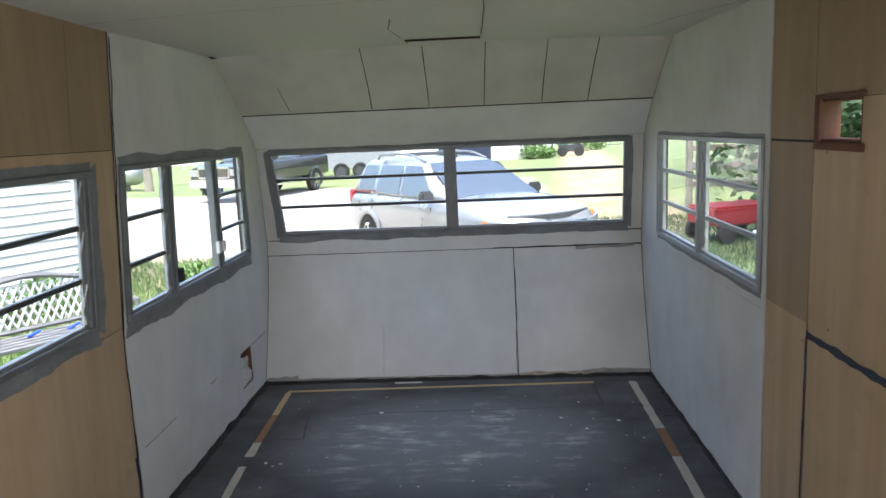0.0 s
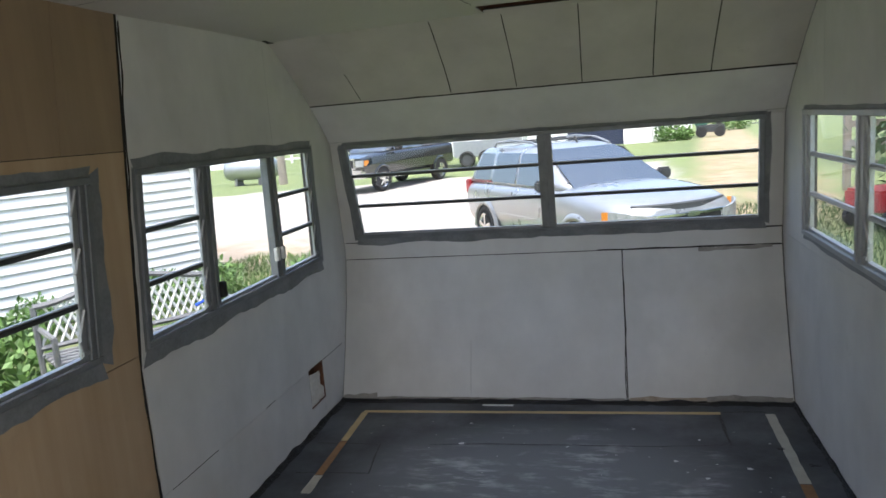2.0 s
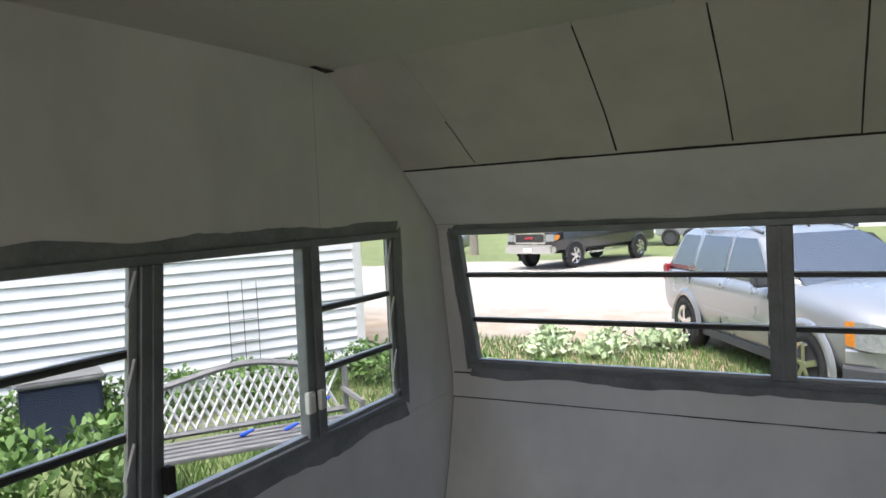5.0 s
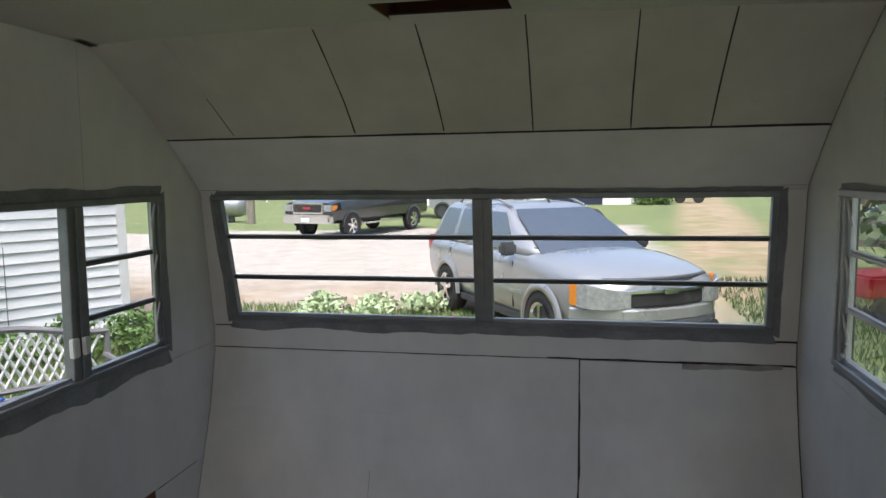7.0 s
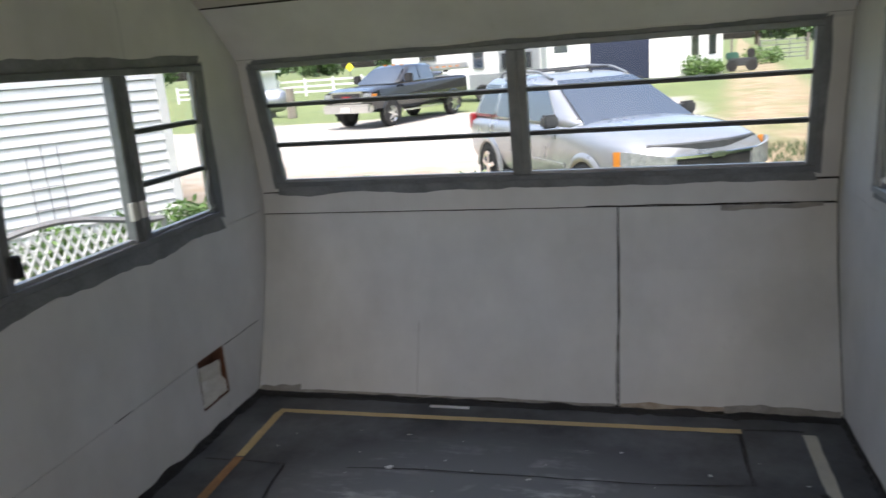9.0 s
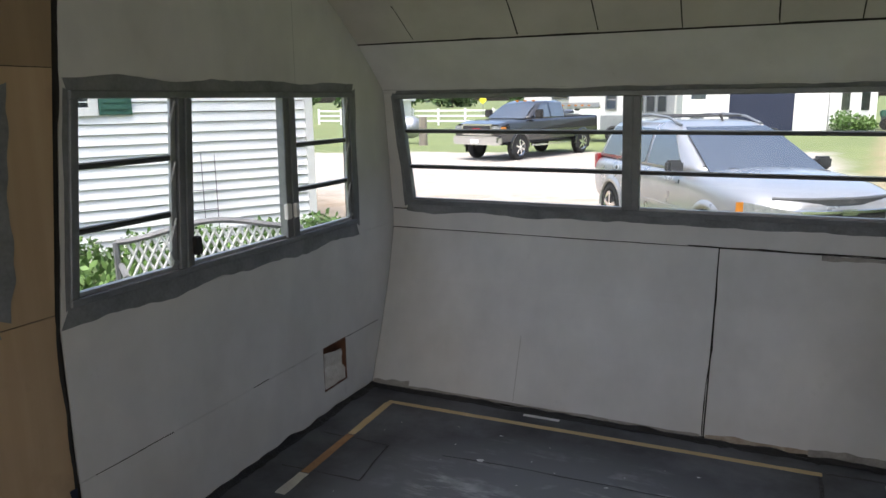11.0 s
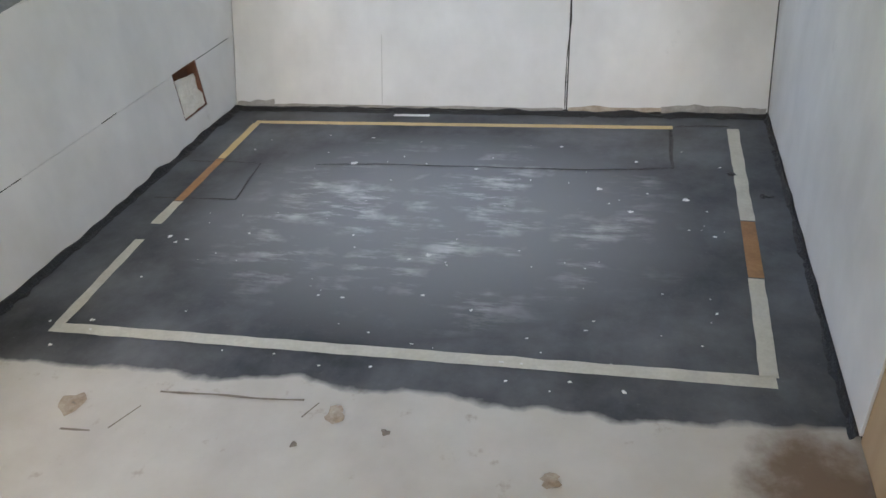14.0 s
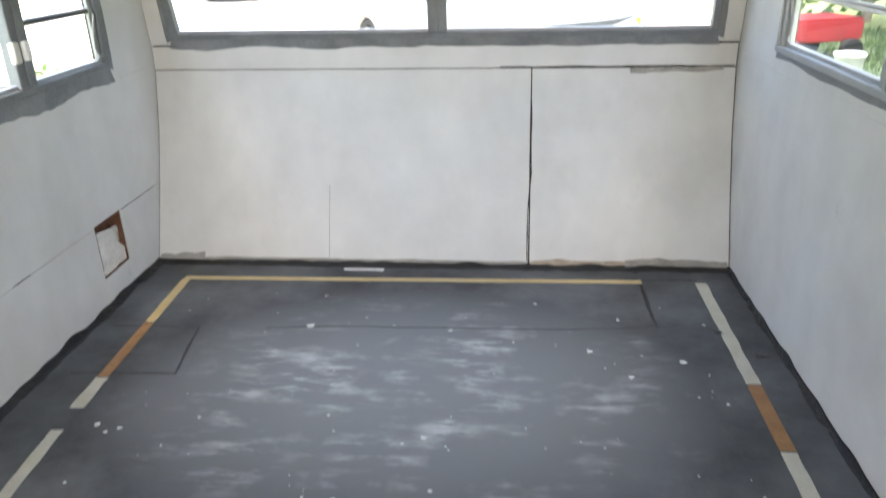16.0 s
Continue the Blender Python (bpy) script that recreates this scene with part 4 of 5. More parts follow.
def arch(parent, x, y, r, flare, dark="rubber"):
    sgn = 1 if y > 0 else -1
    bm = bmesh.new()
    n = 18
    pts = [(x + r * math.cos(k * math.pi / n), r * 0.86 + r * math.sin(k * math.pi / n)) for k in range(n + 1)]
    c = [bm.verts.new((px, y + sgn * 0.006, pz - 0.02)) for px, pz in pts]
    lo = [bm.verts.new((x + r, y + sgn * 0.006, 0.22)), bm.verts.new((x - r, y + sgn * 0.006, 0.22))]
    bm.faces.new(c + [lo[1], lo[0]])
    part("arch_well", bm, dark, parent)
    bm = bmesh.new()
    rows = []
    for k in range(n + 1):
        a = k * math.pi / n
        rows.append([bm.verts.new((x + q * math.cos(a), y + sgn * d, r * 0.84 + q * math.sin(a))) for q, d in ((r - 0.005, 0.0), (r, 0.03), (r + 0.05, 0.03), (r + 0.09, 0.0))])
    for s, t in zip(rows, rows[1:]):
        for i in range(3):
            bm.faces.new((s[i], s[i + 1], t[i + 1], t[i]))
    part("arch_flare", bm, flare, parent, "", True)


def level(levels, z, k):
    for a, c in zip(levels, levels[1:]):
        if z <= c[0]:
            f = (z - a[0]) / (c[0] - a[0])
            return a[k] + (c[k] - a[k]) * f
    return levels[-1][k]


def cabin(parent, levels, paint, side_windows, glass="car_glass", rear=True):
    """levels: height, rear x, front x, half width. Windows follow the cabin's faces."""
    def ring(z):
        a, c, w = (level(levels, z, k) for k in (1, 2, 3))
        e = min(0.16, (c - a) * 0.1)
        return [(a, -w + e, z), (a + e * 0.6, -w, z), (c - e, -w, z), (c - e * 0.1, -w + e * 0.8, z), (c + 0.06, 0, z), (c - e * 0.1, w - e * 0.8, z), (c - e, w, z), (a + e * 0.6, w, z), (a, w - e, z), (a - 0.04, 0, z)]
    zs = sorted({l[0] for l in levels} | set(steps(levels[0][0], levels[-1][0], 6)))
    bm = bmesh.new()
    loft(bm, [ring(z) for z in zs])
    part("cabin", bm, paint, parent, "", True)
    for s in (-1, 1):
        for x0, x1, x2, x3, z0, z1 in side_windows:
            bm = bmesh.new()
            g = []
            for f in steps(0, 1, 4):
                z = z0 + (z1 - z0) * f
                a, c = x0 + (x2 - x0) * f, x1 + (x3 - x1) * f
                y = level(levels, z, 3) + 0.012
                g.append([bm.verts.new((a, s * y, z)), bm.verts.new((c, s * y, z))])
            for p, q in zip(g, g[1:]):
                bm.faces.new((p[0], p[1], q[1], q[0]))
            part("side_window", bm, glass, parent)
    for which in ((2, 0.075, "windscreen"),) + (((1, -0.055, "rear_window"),) if rear else ()):
        bm = bmesh.new()
        g = []
        for f in steps(0, 1, 6):
            z = levels[0][0] + 0.03 + (levels[-2][0] - levels[0][0] - 0.06) * f
            w = level(levels, z, 3) - 0.10
            x = level(levels, z, which[0])
            g.append([bm.verts.new((x + which[1] * (1 - 0.75 * (t * t)) + math.copysign(0.035, which[1]), t * w, z)) for t in steps(-1, 1, 8)])
        for p, q in zip(g, g[1:]):
            for i in range(8):
                bm.faces.new((p[i], p[i + 1], q[i + 1], q[i]))
        part(which[2], bm, glass, parent, "", True)


def strip_box(parent, name, dims, mat, label="", bevel=0.01):
    return part(name, bar_bm(*dims, bevel), mat, parent, label)


# silver SUV
suv = thing("suv", "silver compact SUV with dark bumper, parked on dirt", "car", at=pose(-0.14, 12.45, GROUND, 0, 0, -57))
SUV_RINGS = (
    (-2.42, [(0.62, 0.42), (0.76, 0.50), (0.80, 0.72), (0.79, 0.94), (0.70, 1.04), (0.3, 1.06)]),
    (-2.36, [(0.70, 0.34), (0.87, 0.46), (0.90, 0.72), (0.89, 0.97), (0.80, 1.08), (0.3, 1.10)]),
    (-1.9, [(0.76, 0.27), (0.91, 0.40), (0.93, 0.70), (0.92, 0.99), (0.84, 1.09), (0.3, 1.11)]),
    (-0.6, [(0.78, 0.25), (0.91, 0.38), (0.925, 0.68), (0.925, 0.98), (0.85, 1.09), (0.3, 1.11)]),
    (0.7, [(0.78, 0.25), (0.91, 0.38), (0.925, 0.68), (0.925, 0.99), (0.86, 1.10), (0.3, 1.13)]),
    (1.15, [(0.78, 0.25), (0.91, 0.38), (0.93, 0.70), (0.925, 1.0), (0.84, 1.11), (0.3, 1.16)]),
    (1.7, [(0.78, 0.27), (0.91, 0.40), (0.93, 0.70), (0.91, 0.97), (0.78, 1.07), (0.3, 1.12)]),
    (2.1, [(0.74, 0.29), (0.88, 0.42), (0.90, 0.68), (0.86, 0.92), (0.70, 1.01), (0.3, 1.06)]),
    (2.34, [(0.66, 0.31), (0.78, 0.43), (0.80, 0.66), (0.76, 0.87), (0.60, 0.95), (0.3, 1.0)]),
    (2.46, [(0.48, 0.34), (0.58, 0.44), (0.60, 0.64), (0.57, 0.82), (0.48, 0.88), (0.25, 0.91)]),
    (2.48, [(0.44, 0.36), (0.53, 0.45), (0.55, 0.64), (0.52, 0.80), (0.44, 0.85), (0.22, 0.88)]))
bm = bmesh.new()
loft(bm, [mirror_ring(x, h) for x, h in SUV_RINGS])
suv_body = part("body", bm, "silver", suv, "", True)
suv_body.modifiers.new("rounding", "SUBSURF").levels = 2
suv_body.modifiers["rounding"].render_levels = 2


def wrap(parent, name, path, lows, highs, thick, mat, label=""):
    """A curved strip that follows a path in plan, with its own lower and upper edge along the way."""
    n = len(path)
    rings = []
    for k, (x, y) in enumerate(path):
        p, q = path[max(0, k - 1)], path[min(n - 1, k + 1)]
        ln = math.hypot(q[0] - p[0], q[1] - p[1])
        nx, ny = (q[1] - p[1]) / ln * thick, -(q[0] - p[0]) / ln * thick
        lo, hi = lows[k] if isinstance(lows, tuple) else lows, highs[k] if isinstance(highs, tuple) else highs
        e = (hi - lo) * 0.14
        rings.append([(x - nx, y - ny, lo), (x + nx * 0.5, y + ny * 0.5, lo), (x + nx, y + ny, lo + e), (x + nx, y + ny, hi - e), (x + nx * 0.5, y + ny * 0.5, hi), (x - nx, y - ny, hi)])
    bm = bmesh.new()
    loft(bm, rings)
    return part(name, bm, mat, parent, label)


def nose_path(xc, depth, half, n=10, power=2.6):
    """A bowed path across the front of a car, from one side to the other."""
    return [(xc - depth * abs(t) ** power, t * half) for t in steps(-1, 1, n)]


cabin(suv, [(1.07, -2.30, 1.12, 0.84), (1.33, -2.17, 0.60, 0.765), (1.54, -2.02, 0.16, 0.70), (1.62, -1.90, -0.04, 0.62), (1.66, -1.6, -0.35, 0.46)], "silver",
      [(-2.05, -1.42, -1.88, -1.36, 1.12, 1.54), (-1.30, -0.48, -1.26, -0.48, 1.10, 1.55), (-0.40, 0.62, -0.40, 0.12, 1.10, 1.55)])
for s in (-1, 1):
    for x in (-1.45, 1.42):
        arch(suv, x, s * 0.925, 0.40, "silver")
        wheel(suv, x, s * 0.94, 0.36, 0.22, 5)
    strip_box(suv, "side_trim", (-0.95, 0.95, s * 0.92 - 0.012, s * 0.915 + 0.012, 0.60, 0.66), "silver", "bright side moulding")
    strip_box(suv, "sill", (-1.0, 0.98, s * 0.87 - 0.03, s * 0.87 + 0.03, 0.26, 0.36), "dark_plastic")
    for x in (-0.38, 0.62):
        strip_box(suv, "door_handle", (x - 0.12, x + 0.02, s * 0.905 - 0.015, s * 0.905 + 0.02, 0.92, 0.96), "silver")
    for x in (-1.33, -0.44, 0.70):
        strip_box(suv, "door_seam", (x - 0.006, x + 0.006, s * 0.912 - 0.006, s * 0.912 + 0.006, 0.42, 0.98), "rubber", "", 0)
    m = strip_box(suv, "mirror", (0.62, 0.76, min(s * 0.88, s * 1.08), max(s * 0.88, s * 1.08), 1.06, 1.22), "dark_plastic", "dark door mirror", 0.03)
    lamp_path = [(2.16, s * 0.905), (2.27, s * 0.85), (2.37, s * 0.75), (2.44, s * 0.62), (2.475, s * 0.47)]
    wrap(suv, "headlight", lamp_path[::s], (0.66, 0.65, 0.645, 0.65, 0.665)[::s], (0.90, 0.895, 0.875, 0.85, 0.825)[::s], 0.016, "lamp", "clear wraparound headlight")
    wrap(suv, "indicator", [(2.06, s * 0.925), (2.165, s * 0.905)][::s], (0.68, 0.67)[::s], (0.89, 0.90)[::s], 0.018, "amber", "amber corner lamp")
    part("tail_light", bar_bm(-2.37, -2.2, min(s * 0.66, s * 0.875), max(s * 0.66, s * 0.875), 0.85, 1.10, 0.02), "red", suv, "red tail light")
    part("fog_lamp", cyl_bm((2.44, s * 0.6, 0.42), (2.535, s * 0.58, 0.42), 0.05, 0.05, 12), "rubber", suv)
    bm = bmesh.new()
    prev = None
    for p in ((-1.75, s * 0.56, 1.62), (-1.6, s * 0.56, 1.70), (-1.0, s * 0.56, 1.725), (-0.4, s * 0.56, 1.70), (-0.02, s * 0.56, 1.61)):
        if prev:
            cyl(bm, prev, p, 0.018, 0.018, 8)
        prev = p
    part("roof_rail", bm, "alu_dark", suv, "grey roof rail")
for x in (-1.3, -0.5):
    part("roof_bar", cyl_bm((x, -0.56, 1.705), (x, 0.56, 1.705), 0.015, 0.015, 8), "dark_plastic", suv)
wrap(suv, "bumper", nose_path(2.55, 0.50, 0.95, 14, 3.2), 0.27, 0.50, 0.03, "dark_plastic", "dark grey plastic bumper")
wrap(suv, "bumper_band", nose_path(2.53, 0.47, 0.93, 14, 3.2), 0.50, 0.645, 0.025, "silver", "silver upper bumper band")
wrap(suv, "grille", nose_path(2.50, 0.04, 0.45, 8), 0.655, 0.80, 0.02, "rubber", "black grille")
wrap(suv, "grille_bar", nose_path(2.515, 0.14, 0.70, 12), 0.80, 0.84, 0.022, "chrome", "chrome bar across the grille")
part("badge", bar_bm(2.535, 2.555, -0.09, 0.09, 0.785, 0.85, 0.012), "chrome", suv)
wrap(suv, "bonnet_guard", nose_path(2.45, 0.20, 0.66, 12, 2.4), 0.87, 0.955, 0.03, "dark_plastic", "dark bonnet deflector")
part("number_plate", bar_bm(2.585, 2.60, -0.16, 0.16, 0.36, 0.46, 0.003), "plastic", suv)
for s in (-0.3, 0.35):
    part("wiper", cyl_bm((1.12, s, 1.12), (0.95, s - 0.45, 1.16), 0.012, 0.008, 6), "rubber", suv)
part("antenna", cyl_bm((-0.15, 0.1, 1.62), (-0.25, 0.1, 1.73), 0.012, 0.02, 8), "rubber", suv)

# black pickup
pick = thing("pickup_truck", "black crew-cab pickup truck parked on the gravel", "truck", at=pose(-7.55, 27.3, GROUND, 0, 0, -108))
bm = bmesh.new()
loft(bm, [mirror_ring(x, h) for x, h in (
    (-2.85, [(0.80, 0.55), (0.97, 0.65), (0.99, 0.95), (0.97, 1.28), (0.93, 1.34), (0.4, 1.34)]),
    (1.2, [(0.80, 0.50), (0.98, 0.62), (1.0, 0.95), (0.97, 1.22), (0.90, 1.30), (0.4, 1.32)]),
    (2.5, [(0.80, 0.50), (0.98, 0.62), (0.99, 0.95), (0.95, 1.20), (0.86, 1.26), (0.4, 1.28)]),
    (2.95, [(0.75, 0.52), (0.95, 0.62), (0.96, 0.90), (0.93, 1.12), (0.80, 1.18), (0.4, 1.19)]))])
part("body", bm, "black_paint", pick, "", False)
cabin(pick, [(1.30, -0.95, 1.45, 0.90), (1.60, -0.90, 1.0, 0.82), (1.84, -0.82, 0.55, 0.74), (1.90, -0.7, 0.35, 0.62)], "black_paint", [(-0.75, 0.05, -0.72, 0.05, 1.36, 1.80), (0.14, 1.05, 0.14, 0.52, 1.36, 1.80)])
part("bed_cover", bar_bm(-2.8, -1.0, -0.85, 0.85, 1.32, 1.36, 0.01), "rubber", pick)
for s in (-1, 1):
    for x in (-1.85, 1.95):
        arch(pick, x, s * 0.985, 0.46, "black_paint")
        wheel(pick, x, s * 0.99, 0.40, 0.26, 6)
    part("running_board", bar_bm(-0.9, 1.2, min(s * 0.9, s * 1.06), max(s * 0.9, s * 1.06), 0.42, 0.48, 0.015), "chrome", pick, "chrome running board")
    part("mirror", bar_bm(0.95, 1.12, min(s * 0.95, s * 1.22), max(s * 0.95, s * 1.22), 1.35, 1.62, 0.03), "rubber", pick)
    part("headlight", bar_bm(2.72, 2.99, min(s * 0.64, s * 0.955), max(s * 0.64, s * 0.955), 0.90, 1.12, 0.02), "lamp", pick, "clear headlight")
    part("indicator", bar_bm(2.66, 2.93, min(s * 0.86, s * 0.965), max(s * 0.86, s * 0.965), 0.92, 1.10, 0.01), "amber", pick)
part("grille_frame", bar_bm(2.85, 3.0, -0.64, 0.64, 0.82, 1.19, 0.03), "chrome", pick, "chrome grille surround")
part("grille", bar_bm(2.9, 3.03, -0.56, 0.56, 0.88, 1.13, 0.01), "rubber", pick)
part("badge", bar_bm(3.0, 3.045, -0.16, 0.16, 0.97, 1.05, 0.01), "red", pick, "red badge")
part("bumper", bar_bm(2.85, 3.12, -0.96, 0.96, 0.52, 0.80, 0.05), "chrome", pick, "chrome front bumper")
part("number_plate", bar_bm(3.115, 3.13, -0.16, 0.16, 0.58, 0.70, 0.003), "plastic", pick)
for s in (-0.35, 0, 0.35):
    part("roof_lamp", bar_bm(0.3, 0.4, s - 0.05, s + 0.05, 1.895, 1.93, 0.01), "amber", pick)

tagged(copy_thing(pick, pose(-10.3, 39.2, GROUND, 0, 0, -62)), "dark pickup truck parked under the trailer's nose", "truck")

# livestock trailer behind the pickup
ht = thing("horse_trailer", "tall white gooseneck horse trailer beside the barn", "trailer")
part("box", bar_bm(-6.85, -3.6, 35.0, 37.3, GROUND + 0.45, GROUND + 3.3, 0.08), "trailer_white", ht)
part("nose", bar_bm(-10.4, -6.86, 35.0, 37.3, GROUND + 1.5, GROUND + 3.3, 0.1), "trailer_white", ht)
part("neck", bar_bm(-10.1, -9.8, 36.0, 36.3, GROUND + 0.0, GROUND + 1.52, 0.02), "iron", ht)
part("lower_band", bar_bm(-6.83, -3.62, 34.985, 35.0, GROUND + 0.5, GROUND + 1.2, 0.004), "alu", ht, "bright checker plate band")
part("nose_band", bar_bm(-10.3, -6.87, 34.985, 35.0, GROUND + 1.55, GROUND + 1.78, 0.004), "alu", ht, "bright band with marker lamps")
part("door_panel", bar_bm(-5.45, -3.66, 34.984, 35.0, GROUND + 1.22, GROUND + 3.2, 0.004), "alu", ht, "grey window panel")
for x0, x1, z0, z1 in ((-9.0, -8.3, 1.95, 2.35), (-6.55, -6.15, 1.5, 2.3), (-5.3, -4.97, 1.36, 2.0), (-4.82, -4.49, 1.36, 2.0), (-4.34, -4.01, 1.36, 2.0)):
    w = part("side_window", bar_bm(x0, x1, 34.94, 34.983, GROUND + z0, GROUND + z1, 0.02), "car_glass", ht, "dark window")
    for u0, u1, y0, y1 in ((x0 - 0.05, x1 + 0.05, z1, z1 + 0.05), (x0 - 0.05, x1 + 0.05, z0 - 0.05, z0), (x0 - 0.05, x0, z0, z1), (x1, x1 + 0.05, z0, z1)):
        part("window_frame", bar_bm(u0, u1, 34.93, 34.982, GROUND + y0, GROUND + y1, 0.005), "alu_dark", w)
for k in range(6):
    part("marker_lamp", bar_bm(-8.9 + k * 0.3, -8.78 + k * 0.3, 34.96, 34.984, GROUND + 1.62, GROUND + 1.68, 0.005), "amber", ht)
for x in (-6.2, -5.3):
    wheel(ht, x, 35.12, 0.38, 0.24, 6)
for o in [o for o in bpy.data.objects if o.parent is ht and o.name.startswith("wheel")]:
    o.location = (0, 0, GROUND)

# barn with dark door, and siding annex
barn = thing("barn", "white metal barn with large dark door opening", "barn")
part("wall", slab([-14, -2.3, 1.1, 2.8], [GROUND, 3.0, 5.5], lambda u, v, d: (u, 48 + d, v), 0.2, [(-2.3, 1.1, GROUND, 3.0)]), "siding", barn)
part("side_wall", bar_bm(2.6, 2.8, 48.2, 60, GROUND, 5.5, 0), "siding", barn)
part("door", bar_bm(-2.3, 1.1, 48.12, 48.2, GROUND, 3.0, 0), "navy", barn, "dark blue sliding door")
part("door_track", bar_bm(-2.8, 1.6, 47.9, 48.0, 3.0, 3.12, 0.01), "alu_dark", barn)
part("roof", bar_bm(-14.5, 3.2, 47.6, 60.5, 5.5, 5.75, 0.02), "alu", barn, "grey metal roof")
for x in (-9.5, -6.5, -4.4):
    w = part("window", bar_bm(x, x + 0.8, 47.96, 48.0, 1.2, 2.4, 0.01), "car_glass", barn)
    part("window_frame", bar_bm(x - 0.08, x + 0.88, 47.97, 47.99, 1.12, 1.2, 0), "trimw", w)
annex = thing("siding_annex", "small white siding outbuilding with two narrow windows", "outbuilding")
part("wall", bar_bm(2.85, 5.15, 48.4, 54, GROUND, 3.4, 0), "siding", annex)
for k in range(18):
    part("siding_board", bar_bm(2.85, 5.15, 48.36, 48.4, GROUND + 0.1 + k * 0.22, GROUND + 0.1 + k * 0.22 + 0.2, 0), "siding", annex)
for x in (3.45, 4.4):
    w = part("window", bar_bm(x, x + 0.4, 48.31, 48.36, 0.5, 1.6, 0.01), "car_glass", annex)
    part("window_frame", bar_bm(x - 0.07, x + 0.47, 48.30, 48.355, 1.6, 1.7, 0), "trimw", w)
part("roof", bar_bm(2.83, 5.4, 48.0, 54.2, 3.4, 3.6, 0.02), "alu", annex)
shed = thing("garden_shed", "small white shed with shallow roof by the field", "shed")
part("wall", bar_bm(-29.5, -26.5, 52, 55, GROUND, 1.3, 0), "siding", shed)
part("roof", bar_bm(-29.8, -26.2, 51.7, 55.3, 1.3, 1.5, 0.02), "trimw", shed)


def fence(name, p, q, posts, rails, mat, label, tall=1.25, rad=0.07):
    p, q = Vector((*p, GROUND)), Vector((*q, GROUND))
    fc = thing(name, label, "fence")
    for k in range(posts + 1):
        c = p + (q - p) * k / posts
        part("post", bar_bm(c.x - rad, c.x + rad, c.y - rad, c.y + rad, GROUND, GROUND + tall + 0.1, 0.01), mat, fc)
    for z in rails:
        bm = bmesh.new()
        d = (q - p).normalized()
        n = Vector((-d.y, d.x, 0)) * 0.02
        loft(bm, [[c + n * s + Vector((0, 0, z + e)) for s, e in ((-1, -0.07), (1, -0.07), (1, 0.07), (-1, 0.07))] for c in (p, q)])
        part("rail", bm, mat, fc)
    return fc


fence("rail_fence", (-36, 56), (-17, 54.5), 8, (0.35, 0.75, 1.15), "trimw", "white three-rail fence along the field")
fence("rail_fence", (5.2, 18.5), (14, 17.0), 4, (0.55, 1.0, 1.4), "old_wood", "weathered dark wooden rail fence by the lawn", 1.5)
gate = thing("farm_gate", "grey tubular steel farm gate in green field", "gate")
for z in (0.3, 0.6, 0.9, 1.2, 1.55):
    part("bar", cyl_bm((9.0, 61, GROUND + z), (12.2, 62, GROUND + z), 0.035, 0.035, 8), "iron", gate)
for f in (0, 0.35, 0.65, 1):
    part("upright", cyl_bm((9 + 3.2 * f, 61 + f, GROUND + 0.25), (9 + 3.2 * f, 61 + f, GROUND + 1.6), 0.035, 0.035, 8), "iron", gate)
for x, y in ((8.9, 61), (12.35, 62), (7.0, 60.5)):
    tagged(part("gate_post", cyl_bm((x, y, GROUND), (x, y, GROUND + 1.9), 0.09, 0.08, 10), "old_wood"), "weathered round wooden gate post", "post", "gate posts")
tank = thing("propane_tank", "grey horizontal gas tank on the grass", "tank")
bm = bmesh.new()
loft(bm, [[(-17.2 + x, 32.5 + r * math.cos(a), GROUND + 0.75 + r * math.sin(a)) for a in [k * math.pi / 10 for k in range(20)]] for x, r in ((0, 0.2), (0.1, 0.42), (0.3, 0.5), (2.3, 0.5), (2.5, 0.42), (2.6, 0.2))])
part("vessel", bm, "alu", tank, "", True)
for x in (-16.6, -15.4):
    part("saddle", bar_bm(x - 0.08, x + 0.08, 32.2, 32.8, GROUND, GROUND + 0.35, 0.01), "iron", tank)
tagged(part("wooden_post", cyl_bm((-13.9, 31.5, GROUND), (-13.9, 31.5, GROUND + 1.25), 0.2, 0.17, 12), "old_wood"), "short thick weathered wooden post on grass", "post")
sign = thing("road_sign", "yellow diamond road sign on a thin post", "sign")
part("post", cyl_bm((-30.2, 80, GROUND), (-30.2, 80, 1.0), 0.05, 0.05, 8), "iron", sign)
part("plate", bar_bm(-0.36, 0.36, -0.02, 0.02, -0.36, 0.36, 0.01), "yellow", sign).matrix_basis = pose(-30.2, 79.9, 1.3, 0, 45, 0)
mach = thing("garden_tractor", "small dark garden machine beside the outbuilding", "machine")
part("chassis", bar_bm(5.6, 7.2, 49.6, 50.4, GROUND + 0.3, GROUND + 0.75, 0.05), "dark_plastic", mach)
part("bonnet", bar_bm(5.5, 6.2, 49.7, 50.3, GROUND + 0.7, GROUND + 1.1, 0.06), "shutter", mach)
part("seat", bar_bm(6.7, 7.1, 49.75, 50.25, GROUND + 0.75, GROUND + 1.25, 0.06), "rubber", mach)
for x in (5.8, 6.9):
    part("tyre", cyl_bm((x, 49.5, GROUND + 0.32), (x, 49.75, GROUND + 0.32), 0.32, 0.32, 16), "rubber", mach)

# white siding house beside the trailer
house = thing("house", "white vinyl-sided house with green shutters", "house", at=pose(-5.3, 10.6, 0, 0, 0, 60))
